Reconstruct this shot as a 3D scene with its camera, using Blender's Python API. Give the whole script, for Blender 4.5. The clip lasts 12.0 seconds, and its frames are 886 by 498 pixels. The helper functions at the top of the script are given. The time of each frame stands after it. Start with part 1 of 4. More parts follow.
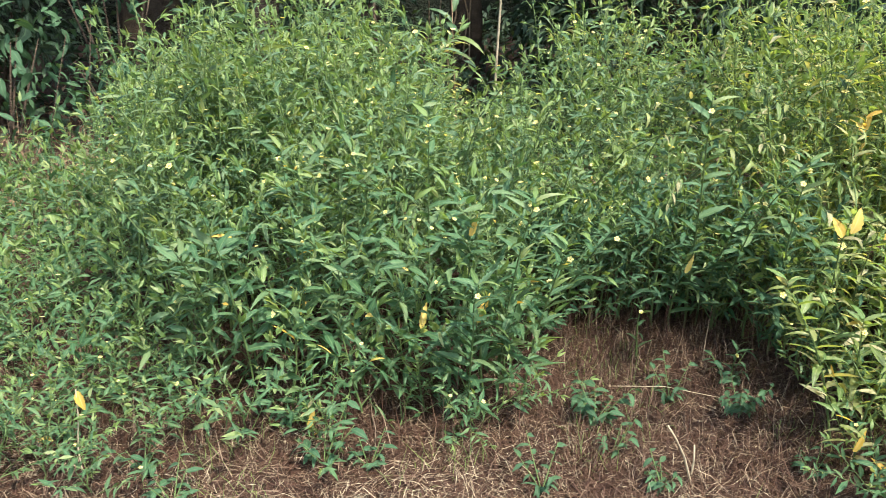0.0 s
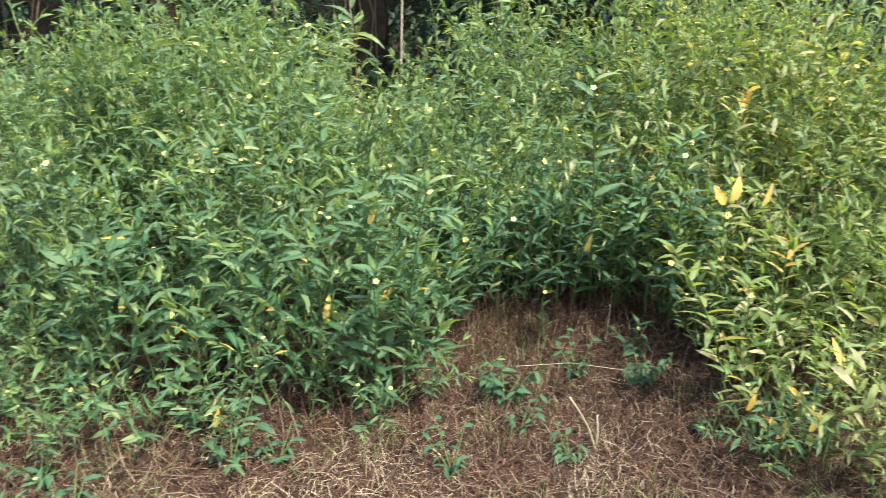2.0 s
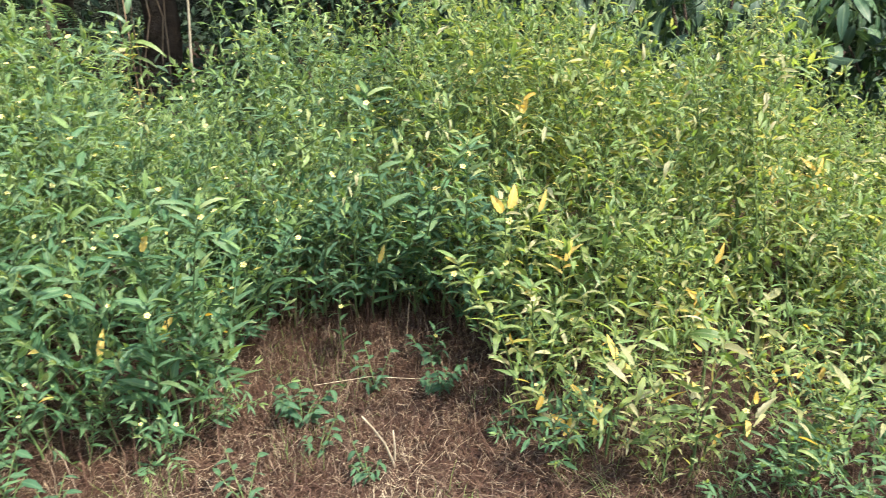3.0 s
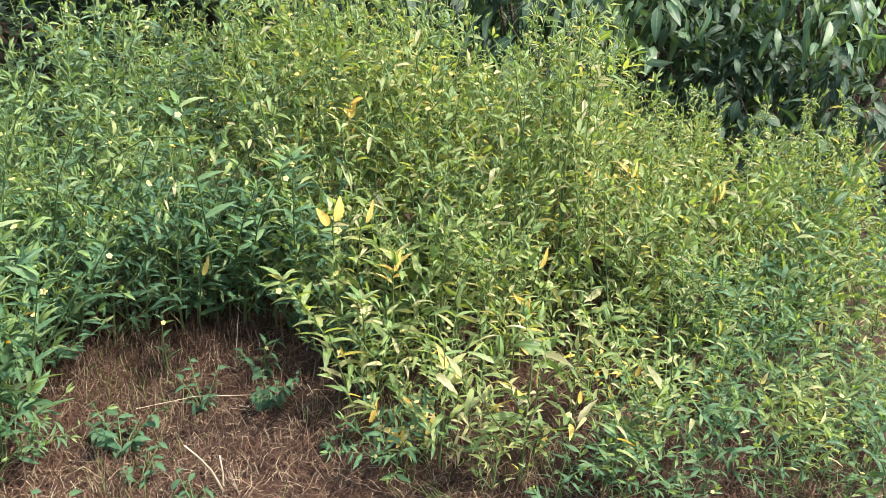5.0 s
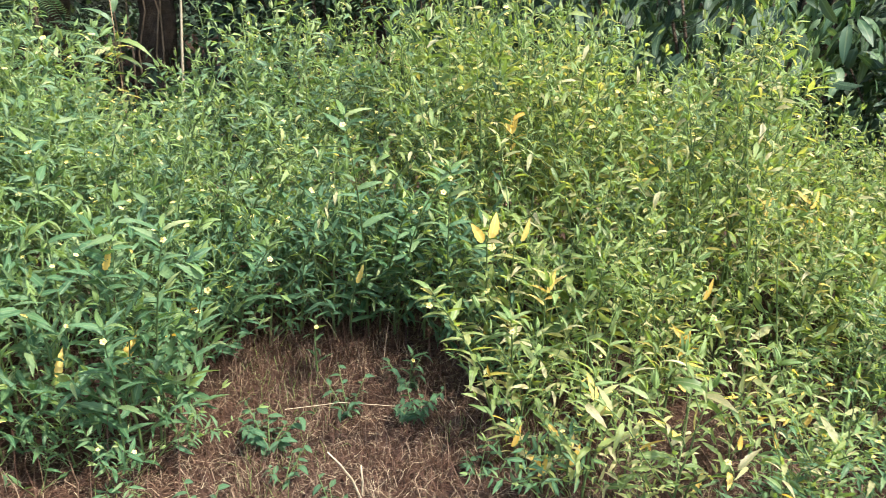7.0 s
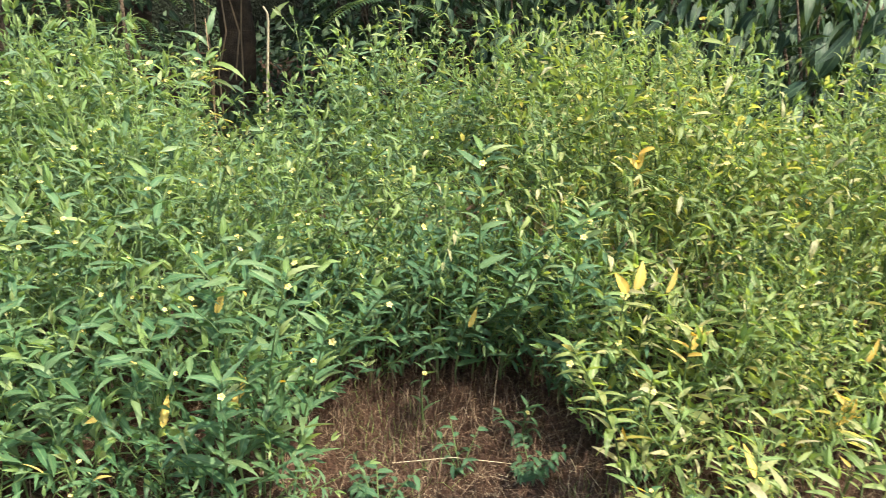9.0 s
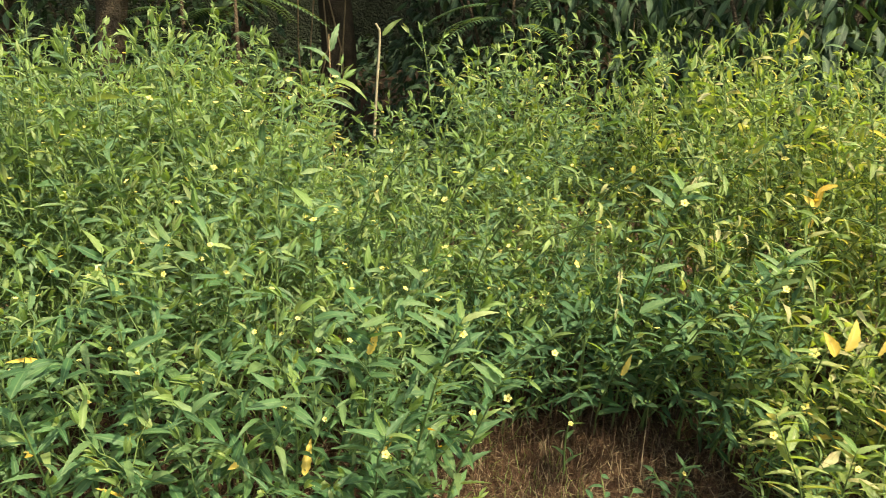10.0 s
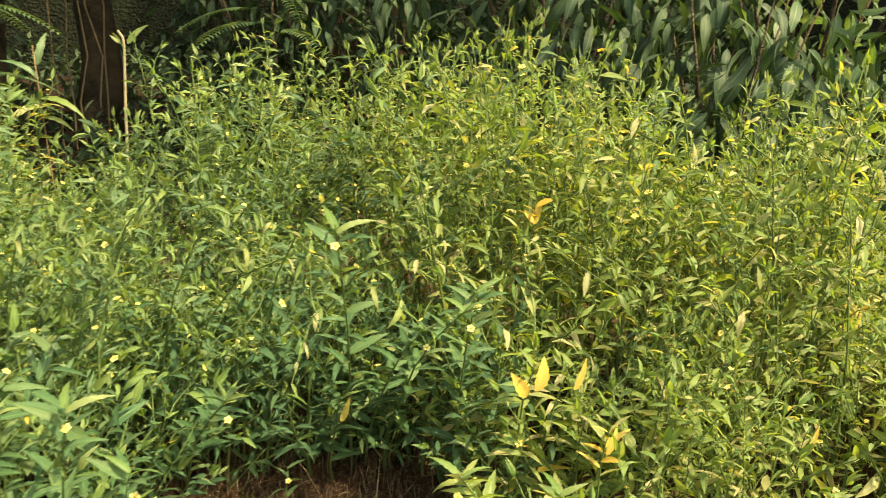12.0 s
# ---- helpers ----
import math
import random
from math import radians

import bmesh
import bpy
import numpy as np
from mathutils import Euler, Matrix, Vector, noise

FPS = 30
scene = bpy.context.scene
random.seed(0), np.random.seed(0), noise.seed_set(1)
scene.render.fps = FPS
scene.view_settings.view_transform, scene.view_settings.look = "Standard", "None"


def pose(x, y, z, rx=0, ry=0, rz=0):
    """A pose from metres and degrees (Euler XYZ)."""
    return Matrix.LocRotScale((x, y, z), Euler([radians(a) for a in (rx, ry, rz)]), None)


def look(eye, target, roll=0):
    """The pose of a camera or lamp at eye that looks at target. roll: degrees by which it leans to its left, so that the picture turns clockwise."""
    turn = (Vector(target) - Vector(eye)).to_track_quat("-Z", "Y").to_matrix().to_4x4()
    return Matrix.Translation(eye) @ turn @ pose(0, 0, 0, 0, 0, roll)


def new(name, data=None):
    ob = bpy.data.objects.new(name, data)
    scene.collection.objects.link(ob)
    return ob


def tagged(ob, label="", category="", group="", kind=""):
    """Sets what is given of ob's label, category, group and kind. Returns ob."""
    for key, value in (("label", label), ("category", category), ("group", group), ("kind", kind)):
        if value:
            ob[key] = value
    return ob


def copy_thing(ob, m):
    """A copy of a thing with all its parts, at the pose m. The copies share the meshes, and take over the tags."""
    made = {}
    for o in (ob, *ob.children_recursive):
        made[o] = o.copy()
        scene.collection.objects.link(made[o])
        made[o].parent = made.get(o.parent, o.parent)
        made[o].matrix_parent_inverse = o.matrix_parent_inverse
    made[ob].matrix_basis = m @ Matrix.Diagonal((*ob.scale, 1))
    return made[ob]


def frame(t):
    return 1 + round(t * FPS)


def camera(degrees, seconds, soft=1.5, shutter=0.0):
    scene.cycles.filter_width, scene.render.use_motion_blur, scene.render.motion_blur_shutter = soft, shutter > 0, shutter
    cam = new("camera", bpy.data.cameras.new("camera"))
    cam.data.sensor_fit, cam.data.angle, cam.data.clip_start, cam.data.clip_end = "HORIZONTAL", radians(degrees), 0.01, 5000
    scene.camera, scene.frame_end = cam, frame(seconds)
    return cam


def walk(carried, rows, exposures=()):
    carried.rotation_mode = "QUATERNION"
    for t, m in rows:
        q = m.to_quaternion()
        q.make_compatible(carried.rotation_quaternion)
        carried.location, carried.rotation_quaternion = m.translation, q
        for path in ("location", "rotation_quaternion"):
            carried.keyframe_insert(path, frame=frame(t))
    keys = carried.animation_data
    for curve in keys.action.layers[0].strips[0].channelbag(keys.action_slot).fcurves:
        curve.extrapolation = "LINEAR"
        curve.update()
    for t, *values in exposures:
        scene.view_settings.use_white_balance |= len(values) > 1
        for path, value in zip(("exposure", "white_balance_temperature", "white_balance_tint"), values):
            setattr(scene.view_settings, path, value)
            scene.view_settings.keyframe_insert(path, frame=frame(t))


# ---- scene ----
cam = camera(56.5, 12.0, soft=0.75, shutter=0.26)
# seconds, x, y, z, yaw, pitch, roll
PATH = [
    (0.0, 0.045, 0.125, 1.382, 0.15, -19.25, -0.13),
    (0.5, 0.030, 0.115, 1.375, 3.31, -18.95, 0.84),
    (1.0, 0.017, 0.117, 1.361, 6.17, -19.36, 1.92),
    (1.5, 0.082, 0.094, 1.334, 2.04, -19.25, 1.69),
    (2.0, 0.121, 0.099, 1.336, -5.76, -19.07, 1.12),
    (2.5, 0.158, 0.110, 1.358, -12.82, -19.27, 0.26),
    (3.0, 0.241, 0.134, 1.371, -18.46, -19.35, 0.47),
    (3.5, 0.302, 0.152, 1.390, -24.21, -19.17, 0.40),
    (3.7, 0.292, 0.144, 1.409, -26.63, -19.25, -0.60),
    (5.3, 0.315, 0.173, 1.430, -29.05, -20.29, -1.73),
    (5.5, 0.317, 0.174, 1.430, -27.63, -20.14, -1.72),
    (6.0, 0.318, 0.186, 1.425, -23.69, -19.61, -1.27),
    (6.5, 0.322, 0.212, 1.414, -20.81, -19.60, -1.33),
    (7.0, 0.327, 0.230, 1.418, -18.03, -19.45, -1.50),
    (7.2, 0.326, 0.235, 1.415, -16.81, -19.11, -1.34),
    (8.8, 0.224, 0.443, 1.418, -15.14, -18.48, -1.67),
    (9.0, 0.189, 0.488, 1.416, -14.02, -18.21, -1.57),
    (9.5, 0.070, 0.633, 1.414, -11.49, -18.02, -2.10),
    (10.0, -0.002, 0.737, 1.398, -8.70, -17.14, -2.25),
    (10.5, -0.014, 0.775, 1.399, -6.95, -17.02, -2.68),
    (11.0, 0.093, 0.784, 1.414, -7.92, -16.92, -1.70),
    (11.5, 0.240, 0.829, 1.437, -16.41, -16.74, -3.11),
    (12.0, 0.401, 0.904, 1.431, -21.03, -16.70, -1.95),
]
EXPOSURES = [(0.0, 1.83, 6500, 7), (1.5, 1.87, 6500, 6), (2.5, 1.92, 6500, 7), (3.5, 2.10, 6500, 8), (5.5, 1.97, 6500, 9), (7.2, 2.07, 6500, 9), (8.8, 2.07, 6800, 6), (9.5, 1.83, 8300, -1), (10.5, 1.76, 9700, -6), (12.0, 1.84, 11600, -4)]
walk(cam, [(t, pose(x, y, z, 90 + pitch, roll, yaw)) for t, x, y, z, yaw, pitch, roll in PATH], EXPOSURES)

# ---- world and sun ----
SUN_EL, SUN_AZ = 56.0, 138.0  # azimuth from +y towards +x
world = bpy.data.worlds.new("world")
scene.world = world
world.use_nodes = True
wn = world.node_tree.nodes
sky = wn.new("ShaderNodeTexSky")
sky.sky_type = "NISHITA"
sky.sun_disc = False
sky.sun_elevation, sky.sun_rotation = radians(SUN_EL), radians(SUN_AZ)
sky.dust_density = 2.0
world.node_tree.links.new(sky.outputs[0], wn["Background"].inputs[0])
wn["Background"].inputs[1].default_value = 0.15
sun = new("sun", bpy.data.lights.new("sun", "SUN"))
sun.data.energy, sun.data.angle, sun.data.color = 3.25, radians(2.5), (1.0, 0.93, 0.81)
ce, se = math.cos(radians(SUN_EL)), math.sin(radians(SUN_EL))
to_sun = Vector((ce * math.sin(radians(SUN_AZ)), ce * math.cos(radians(SUN_AZ)), se))
sun.matrix_world = look(to_sun * 30, (0, 0, 0))


# ---- materials ----
def material(name):
    m = bpy.data.materials.new(name)
    m.use_nodes = True
    return m, m.node_tree.nodes, m.node_tree.links, m.node_tree.nodes["Principled BSDF"]


def ramp(nodes, stops):
    r = nodes.new("ShaderNodeValToRGB")
    e = r.color_ramp.elements
    while len(e) < len(stops):
        e.new(0.5)
    for k, (p, c) in zip(e, stops):
        k.position, k.color = p, (*c, 1)
    return r


def leaf_material(name, stops, mottle, rib, through_light=0.36, rough=0.46, gloss=0.42):
    """A thin leaf: hue by piece, mottling, a paler midrib, side veins in relief, light let through."""
    m, n, l, b = material(name)
    geo, obj, uv, tc = (n.new("ShaderNode" + k) for k in ("NewGeometry", "ObjectInfo", "UVMap", "TexCoord"))
    add = n.new("ShaderNodeMath")
    add.operation = "ADD"
    l.new(geo.outputs["Random Per Island"], add.inputs[0])
    l.new(obj.outputs["Random"], add.inputs[1])
    fr = n.new("ShaderNodeMath")
    fr.operation = "FRACT"
    l.new(add.outputs[0], fr.inputs[0])
    r = ramp(n, stops)
    l.new(fr.outputs[0], r.inputs[0])
    ns = n.new("ShaderNodeTexNoise")
    ns.inputs["Scale"].default_value, ns.inputs["Detail"].default_value = 45, 3
    l.new(tc.outputs["Object"], ns.inputs["Vector"])
    mot = ramp(n, [(0.42, (0, 0, 0)), (0.68, (1, 1, 1))])
    l.new(ns.outputs[0], mot.inputs[0])
    amount = n.new("ShaderNodeMath")
    amount.operation = "MULTIPLY"
    amount.inputs[1].default_value = 0.45
    l.new(mot.outputs[0], amount.inputs[0])
    mix = n.new("ShaderNodeMixRGB")
    mix.inputs[2].default_value = (*mottle, 1)
    l.new(amount.outputs[0], mix.inputs[0])
    l.new(r.outputs[0], mix.inputs[1])
    sep = n.new("ShaderNodeSeparateXYZ")
    l.new(uv.outputs[0], sep.inputs[0])
    mid = n.new("ShaderNodeMath")
    mid.operation = "SUBTRACT"
    l.new(sep.outputs[0], mid.inputs[0])
    mid.inputs[1].default_value = 0.5
    ab = n.new("ShaderNodeMath")
    ab.operation = "ABSOLUTE"
    l.new(mid.outputs[0], ab.inputs[0])
    line = ramp(n, [(0.03, (0.6, 0.6, 0.6)), (0.09, (0, 0, 0))])
    l.new(ab.outputs[0], line.inputs[0])
    mix2 = n.new("ShaderNodeMixRGB")
    mix2.inputs[2].default_value = (*rib, 1)
    l.new(line.outputs[0], mix2.inputs[0])
    l.new(mix.outputs[0], mix2.inputs[1])
    l.new(mix2.outputs[0], b.inputs["Base Color"])
    vein = n.new("ShaderNodeMath")
    vein.operation = "MULTIPLY_ADD"
    l.new(ab.outputs[0], vein.inputs[0])
    vein.inputs[1].default_value = -1.1
    l.new(sep.outputs[1], vein.inputs[2])
    wave = n.new("ShaderNodeMath")
    wave.operation = "MULTIPLY"
    l.new(vein.outputs[0], wave.inputs[0])
    wave.inputs[1].default_value = 60.0
    sn = n.new("ShaderNodeMath")
    sn.operation = "SINE"
    l.new(wave.outputs[0], sn.inputs[0])
    bump = n.new("ShaderNodeBump")
    bump.inputs["Strength"].default_value, bump.inputs["Distance"].default_value = 0.35, 0.002
    l.new(sn.outputs[0], bump.inputs["Height"])
    l.new(bump.outputs[0], b.inputs["Normal"])
    b.inputs["Roughness"].default_value = rough
    b.inputs["Specular IOR Level"].default_value = gloss
    b.inputs["Sheen Weight"].default_value = 0.05
    tr = n.new("ShaderNodeBsdfTranslucent")
    warm = n.new("ShaderNodeMixRGB")
    warm.blend_type = "MULTIPLY"
    warm.inputs[0].default_value = 1.0
    warm.inputs[2].default_value = (1.9, 1.7, 0.7, 1)
    l.new(mix2.outputs[0], warm.inputs[1])
    l.new(warm.outputs[0], tr.inputs[0])
    ms = n.new("ShaderNodeMixShader")
    ms.inputs[0].default_value = through_light
    l.new(b.outputs[0], ms.inputs[1])
    l.new(tr.outputs[0], ms.inputs[2])
    l.new(ms.outputs[0], n["Material Output"].inputs[0])
    return m


def rough_material(name, stops, scale, bump=0.5, rough=0.85, dist=0.01, by_piece=False):
    """Bark, straw, soil: noise colour at two scales with relief."""
    m, n, l, b = material(name)
    tc = n.new("ShaderNodeTexCoord")
    n1, n2 = n.new("ShaderNodeTexNoise"), n.new("ShaderNodeTexNoise")
    for k, s in ((n1, scale), (n2, scale * 9)):
        k.inputs["Scale"].default_value, k.inputs["Detail"].default_value = s, 6
        l.new(tc.outputs["Object"], k.inputs["Vector"])
    mix = n.new("ShaderNodeMath")
    mix.operation = "MULTIPLY_ADD"
    mix.inputs[1].default_value = 0.45
    l.new(n2.outputs[0], mix.inputs[0])
    half = n.new("ShaderNodeMath")
    half.operation = "MULTIPLY"
    half.inputs[1].default_value = 0.55
    l.new(n1.outputs[0], half.inputs[0])
    if by_piece:
        geo = n.new("ShaderNodeNewGeometry")
        half.inputs[1].default_value = 1.0
        mix.inputs[1].default_value = 0.15
        l.new(geo.outputs["Random Per Island"], half.inputs[0])
    l.new(half.outputs[0], mix.inputs[2])
    r = ramp(n, stops)
    l.new(mix.outputs[0], r.inputs[0])
    l.new(r.outputs[0], b.inputs["Base Color"])
    bp = n.new("ShaderNodeBump")
    bp.inputs["Strength"].default_value, bp.inputs["Distance"].default_value = bump, dist
    l.new(n2.outputs[0], bp.inputs["Height"])
    l.new(bp.outputs[0], b.inputs["Normal"])
    b.inputs["Roughness"].default_value = rough
    b.inputs["Specular IOR Level"].default_value = 0.25
    return m


GREEN = leaf_material("leaf_green", [(0.0, (0.048, 0.108, 0.05)), (0.4, (0.076, 0.15, 0.07)), (0.75, (0.104, 0.177, 0.084)), (1.0, (0.165, 0.222, 0.094))],
                      (0.05, 0.12, 0.055), (0.18, 0.25, 0.13), 0.36, 0.42, 0.55)
FRESH = leaf_material("leaf_fresh", [(0.0, (0.036, 0.098, 0.042)), (0.45, (0.06, 0.135, 0.058)), (0.8, (0.085, 0.165, 0.07)), (1.0, (0.14, 0.2, 0.085))],
                      (0.042, 0.11, 0.046), (0.14, 0.22, 0.1), 0.34, 0.45, 0.42)
# paler, drying leaves, lightened further in colour for direct sun
OLIVE = leaf_material("leaf_olive_lit", [(0.0, (0.1, 0.18, 0.055)), (0.35, (0.175, 0.255, 0.075)), (0.65, (0.24, 0.295, 0.09)), (0.82, (0.3, 0.31, 0.13)), (0.92, (0.41, 0.38, 0.21)), (1.0, (0.52, 0.46, 0.29))],
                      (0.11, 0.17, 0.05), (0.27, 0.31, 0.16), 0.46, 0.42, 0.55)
# yellow-green tip leaves, lightened further for the light on the tops
YOUNG = leaf_material("leaf_young_lit", [(0.0, (0.11, 0.2, 0.06)), (0.7, (0.19, 0.275, 0.09)), (1.0, (0.3, 0.34, 0.17))], (0.13, 0.22, 0.06), (0.24, 0.31, 0.14), 0.42, 0.42, 0.55)
YELLOW = leaf_material("leaf_yellow", [(0.0, (0.5, 0.32, 0.05)), (1.0, (0.6, 0.47, 0.14))], (0.58, 0.38, 0.08), (0.6, 0.48, 0.2), 0.3, 0.55)
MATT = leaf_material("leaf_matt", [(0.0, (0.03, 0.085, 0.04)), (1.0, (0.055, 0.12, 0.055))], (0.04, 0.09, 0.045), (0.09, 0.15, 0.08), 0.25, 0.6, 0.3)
BROWN = leaf_material("leaf_brown", [(0.0, (0.09, 0.045, 0.02)), (1.0, (0.14, 0.07, 0.035))], (0.06, 0.03, 0.015), (0.16, 0.1, 0.05), 0.15, 0.7, 0.2)
LITTER = leaf_material("leaf_litter", [(0.0, (0.13, 0.075, 0.045)), (0.6, (0.22, 0.14, 0.09)), (1.0, (0.34, 0.25, 0.17))], (0.12, 0.07, 0.04), (0.26, 0.18, 0.12), 0.1, 0.7, 0.2)
PALE = leaf_material("leaf_pale", [(0.0, (0.27, 0.27, 0.12)), (1.0, (0.4, 0.37, 0.2))], (0.35, 0.28, 0.12), (0.5, 0.48, 0.3), 0.3, 0.5)
# woodland leaves, with the shade under the trees put into their colour
DARK = leaf_material("leaf_forest_shade", [(0.0, (0.013, 0.032, 0.015)), (0.6, (0.026, 0.058, 0.027)), (1.0, (0.055, 0.09, 0.04))], (0.03, 0.07, 0.04), (0.08, 0.13, 0.07), 0.2, 0.5, 0.35)
PETAL = leaf_material("petal", [(0.0, (0.74, 0.6, 0.17)), (1.0, (0.8, 0.72, 0.34))], (0.78, 0.66, 0.24), (0.8, 0.7, 0.3), 0.3, 0.6, 0.2)
CENTRE = rough_material("flower_centre", [(0.3, (0.6, 0.35, 0.03)), (0.7, (0.75, 0.5, 0.05))], 200)
STEM = rough_material("stem_green", [(0.3, (0.06, 0.105, 0.035)), (0.6, (0.105, 0.15, 0.05)), (0.85, (0.15, 0.145, 0.065))], 14, 0.3, 0.6, 0.002)
WOODY = rough_material("stem_woody", [(0.3, (0.13, 0.08, 0.045)), (0.7, (0.26, 0.18, 0.11))], 20, 0.5, 0.8, 0.003)
STRAW = rough_material("straw", [(0.0, (0.02, 0.01, 0.006)), (0.35, (0.044, 0.02, 0.0125)), (0.65, (0.068, 0.034, 0.021)), (0.85, (0.1, 0.062, 0.039)), (1.0, (0.2, 0.15, 0.102))], 30, 0.2, 0.7, 0.002, True)
PALESTRAW = rough_material("straw_pale", [(0.3, (0.27, 0.22, 0.145)), (0.7, (0.43, 0.365, 0.26))], 40, 0.3, 0.7, 0.002)
SOIL = rough_material("soil", [(0.3, (0.02, 0.011, 0.007)), (0.5, (0.042, 0.022, 0.015)), (0.7, (0.07, 0.042, 0.029))], 6, 0.9, 0.95, 0.02)
BARK = rough_material("bark", [(0.3, (0.035, 0.025, 0.018)), (0.55, (0.085, 0.06, 0.042)), (0.75, (0.15, 0.11, 0.08))], 9, 1.0, 0.9, 0.03)
VINE = rough_material("vine", [(0.3, (0.2, 0.13, 0.08)), (0.7, (0.38, 0.27, 0.17))], 25, 0.6, 0.85, 0.004)
GRASS = leaf_material("grass_blade", [(0.0, (0.06, 0.11, 0.03)), (1.0, (0.14, 0.19, 0.05))], (0.1, 0.12, 0.04), (0.12, 0.16, 0.05), 0.3)
# near-black colour carries the shade inside the distant wood
FAR = rough_material("far_woods_shade", [(0.35, (0.005, 0.008, 0.005)), (0.65, (0.014, 0.022, 0.011))], 2.5, 1.0, 0.9, 0.2)


# ---- mesh tools ----
class Sheet:
    """Gathers strips, tubes and leaves for one mesh."""

    def __init__(self):
        self.v, self.f, self.uv, self.count = [], [], [], 0

    def put(self, verts, faces, uvs=None):
        verts = np.asarray(verts, float)
        self.v.append(verts)
        self.f += [tuple(i + self.count for i in f) for f in faces]
        self.uv.append(np.asarray(uvs, float) if uvs is not None else np.full((len(verts), 2), 0.2))
        self.count += len(verts)

    def mesh(self, name, mat, smooth=True):
        me = bpy.data.meshes.new(name)
        me.from_pydata(np.concatenate(self.v).tolist(), [], self.f)
        layer = me.uv_layers.new(name="UVMap")
        idx = np.zeros(len(me.loops), int)
        me.loops.foreach_get("vertex_index", idx)
        layer.data.foreach_set("uv", np.concatenate(self.uv)[idx].ravel())
        me.polygons.foreach_set("use_smooth", [smooth] * len(me.polygons))
        me.materials.append(mat)
        return me


def tube(sheet, pts, radii, sides=5):
    """A tapering tube along points, closed at its end."""
    pts = np.asarray(pts, float)
    tang = np.gradient(pts, axis=0)
    tang /= np.linalg.norm(tang, axis=1)[:, None] + 1e-9
    ref = np.array([0.31, 0.95, 0.05])
    u = np.cross(tang, ref)
    u /= np.linalg.norm(u, axis=1)[:, None] + 1e-9
    w = np.cross(tang, u)
    a = np.arange(sides) * 2 * math.pi / sides
    ring = pts[:, None] + (u[:, None] * np.cos(a)[None, :, None] + w[:, None] * np.sin(a)[None, :, None]) * np.asarray(radii)[:, None, None]
    n = len(pts)
    faces = [(i * sides + k, i * sides + (k + 1) % sides, (i + 1) * sides + (k + 1) % sides, (i + 1) * sides + k) for i in range(n - 1) for k in range(sides)]
    faces.append(tuple((n - 1) * sides + k for k in range(sides)))
    sheet.put(ring.reshape(-1, 3), faces)


def leaf_shape(segments, width, droop, fold, teeth=0.0, peak=0.36, twist=0.0):
    """A pointed leaf of length 1 along +y, upper side +z: folded on its midrib, drooping, with toothed edges."""
    verts, uvs, faces = [], [], []
    for i in range(segments + 1):
        s = i / segments
        q = s ** (math.log(0.5) / math.log(peak))
        w = width * 0.5 * (math.sin(math.pi * q) ** 0.85 if 0 < s < 1 else 0.0) + 0.006 * (1 - s)
        w *= 1 + (teeth if i % 2 else -teeth)
        y = math.sin(droop * s) / droop if droop > 0.01 else s
        z = (math.cos(droop * s) - 1) / droop if droop > 0.01 else 0
        tw = twist * s
        lift = math.tan(fold)
        for side, u in ((-1, 0.0), (0, 0.5), (1, 1.0)):
            dx, dz = side * w, abs(side) * w * lift
            verts.append((dx * math.cos(tw) - dz * math.sin(tw), y, z + dx * math.sin(tw) + dz * math.cos(tw)))
            uvs.append((u, s))
    for i in range(segments):
        a = i * 3
        faces += [(a, a + 1, a + 4, a + 3), (a + 1, a + 2, a + 5, a + 4)]
    return np.array(verts), faces, np.array(uvs)


def frame_of(pos, way, up, size):
    """4x4 for a leaf at pos that points along way with its upper side towards up."""
    y = Vector(way).normalized()
    x = y.cross(Vector(up)).normalized()
    z = x.cross(y)
    m = Matrix((x, y, z)).transposed().to_4x4()
    m.translation = pos
    return m @ Matrix.Diagonal((size, size, size, 1))


def put_leaf(sheet, shape, m):
    v, f, uv = shape
    a = np.array(m)
    sheet.put(v @ a[:3, :3].T + a[:3, 3], f, uv)


def part(name, me, parent, m=None, label=""):
    ob = new(name, me)
    ob.parent = parent
    if m is not None:
        ob.matrix_basis = m
    return tagged(ob, label)


rng = random.Random(7)


def around(v, amount):
    return Vector(v) + Vector((rng.gauss(0, amount), rng.gauss(0, amount), rng.gauss(0, amount)))


# ---- ground ----
def swell(x, y):
    near = math.exp(-((x - 0.8) ** 2 + (y - 2.5) ** 2) / 60)
    return near * (0.025 * math.sin(x * 2.1 + 0.5) * math.cos(y * 1.7) + 0.012 * noise.noise((x * 3, y * 3, 0))) + (1 - near) * 0.25 * noise.noise((x * 0.2, y * 0.2, 4))


def axis(lo, hi, fine_lo, fine_hi, fine, coarse):
    a, x = [], lo
    while x < hi:
        a.append(x)
        x += fine if fine_lo <= x < fine_hi else coarse
    return a + [hi]


gx, gy = axis(-80, 80, -4, 6, 0.1, 4.0), axis(-80, 120, -1, 8, 0.1, 4.0)
gs = Sheet()
gs.put([(x, y, swell(x, y)) for y in gy for x in gx],
       [(j * len(gx) + i, j * len(gx) + i + 1, (j + 1) * len(gx) + i + 1, (j + 1) * len(gx) + i) for j in range(len(gy) - 1) for i in range(len(gx) - 1)])
tagged(new("ground", gs.mesh("ground", SOIL)), "reddish brown soil covered with dry mown grass", "ground", kind="structure")


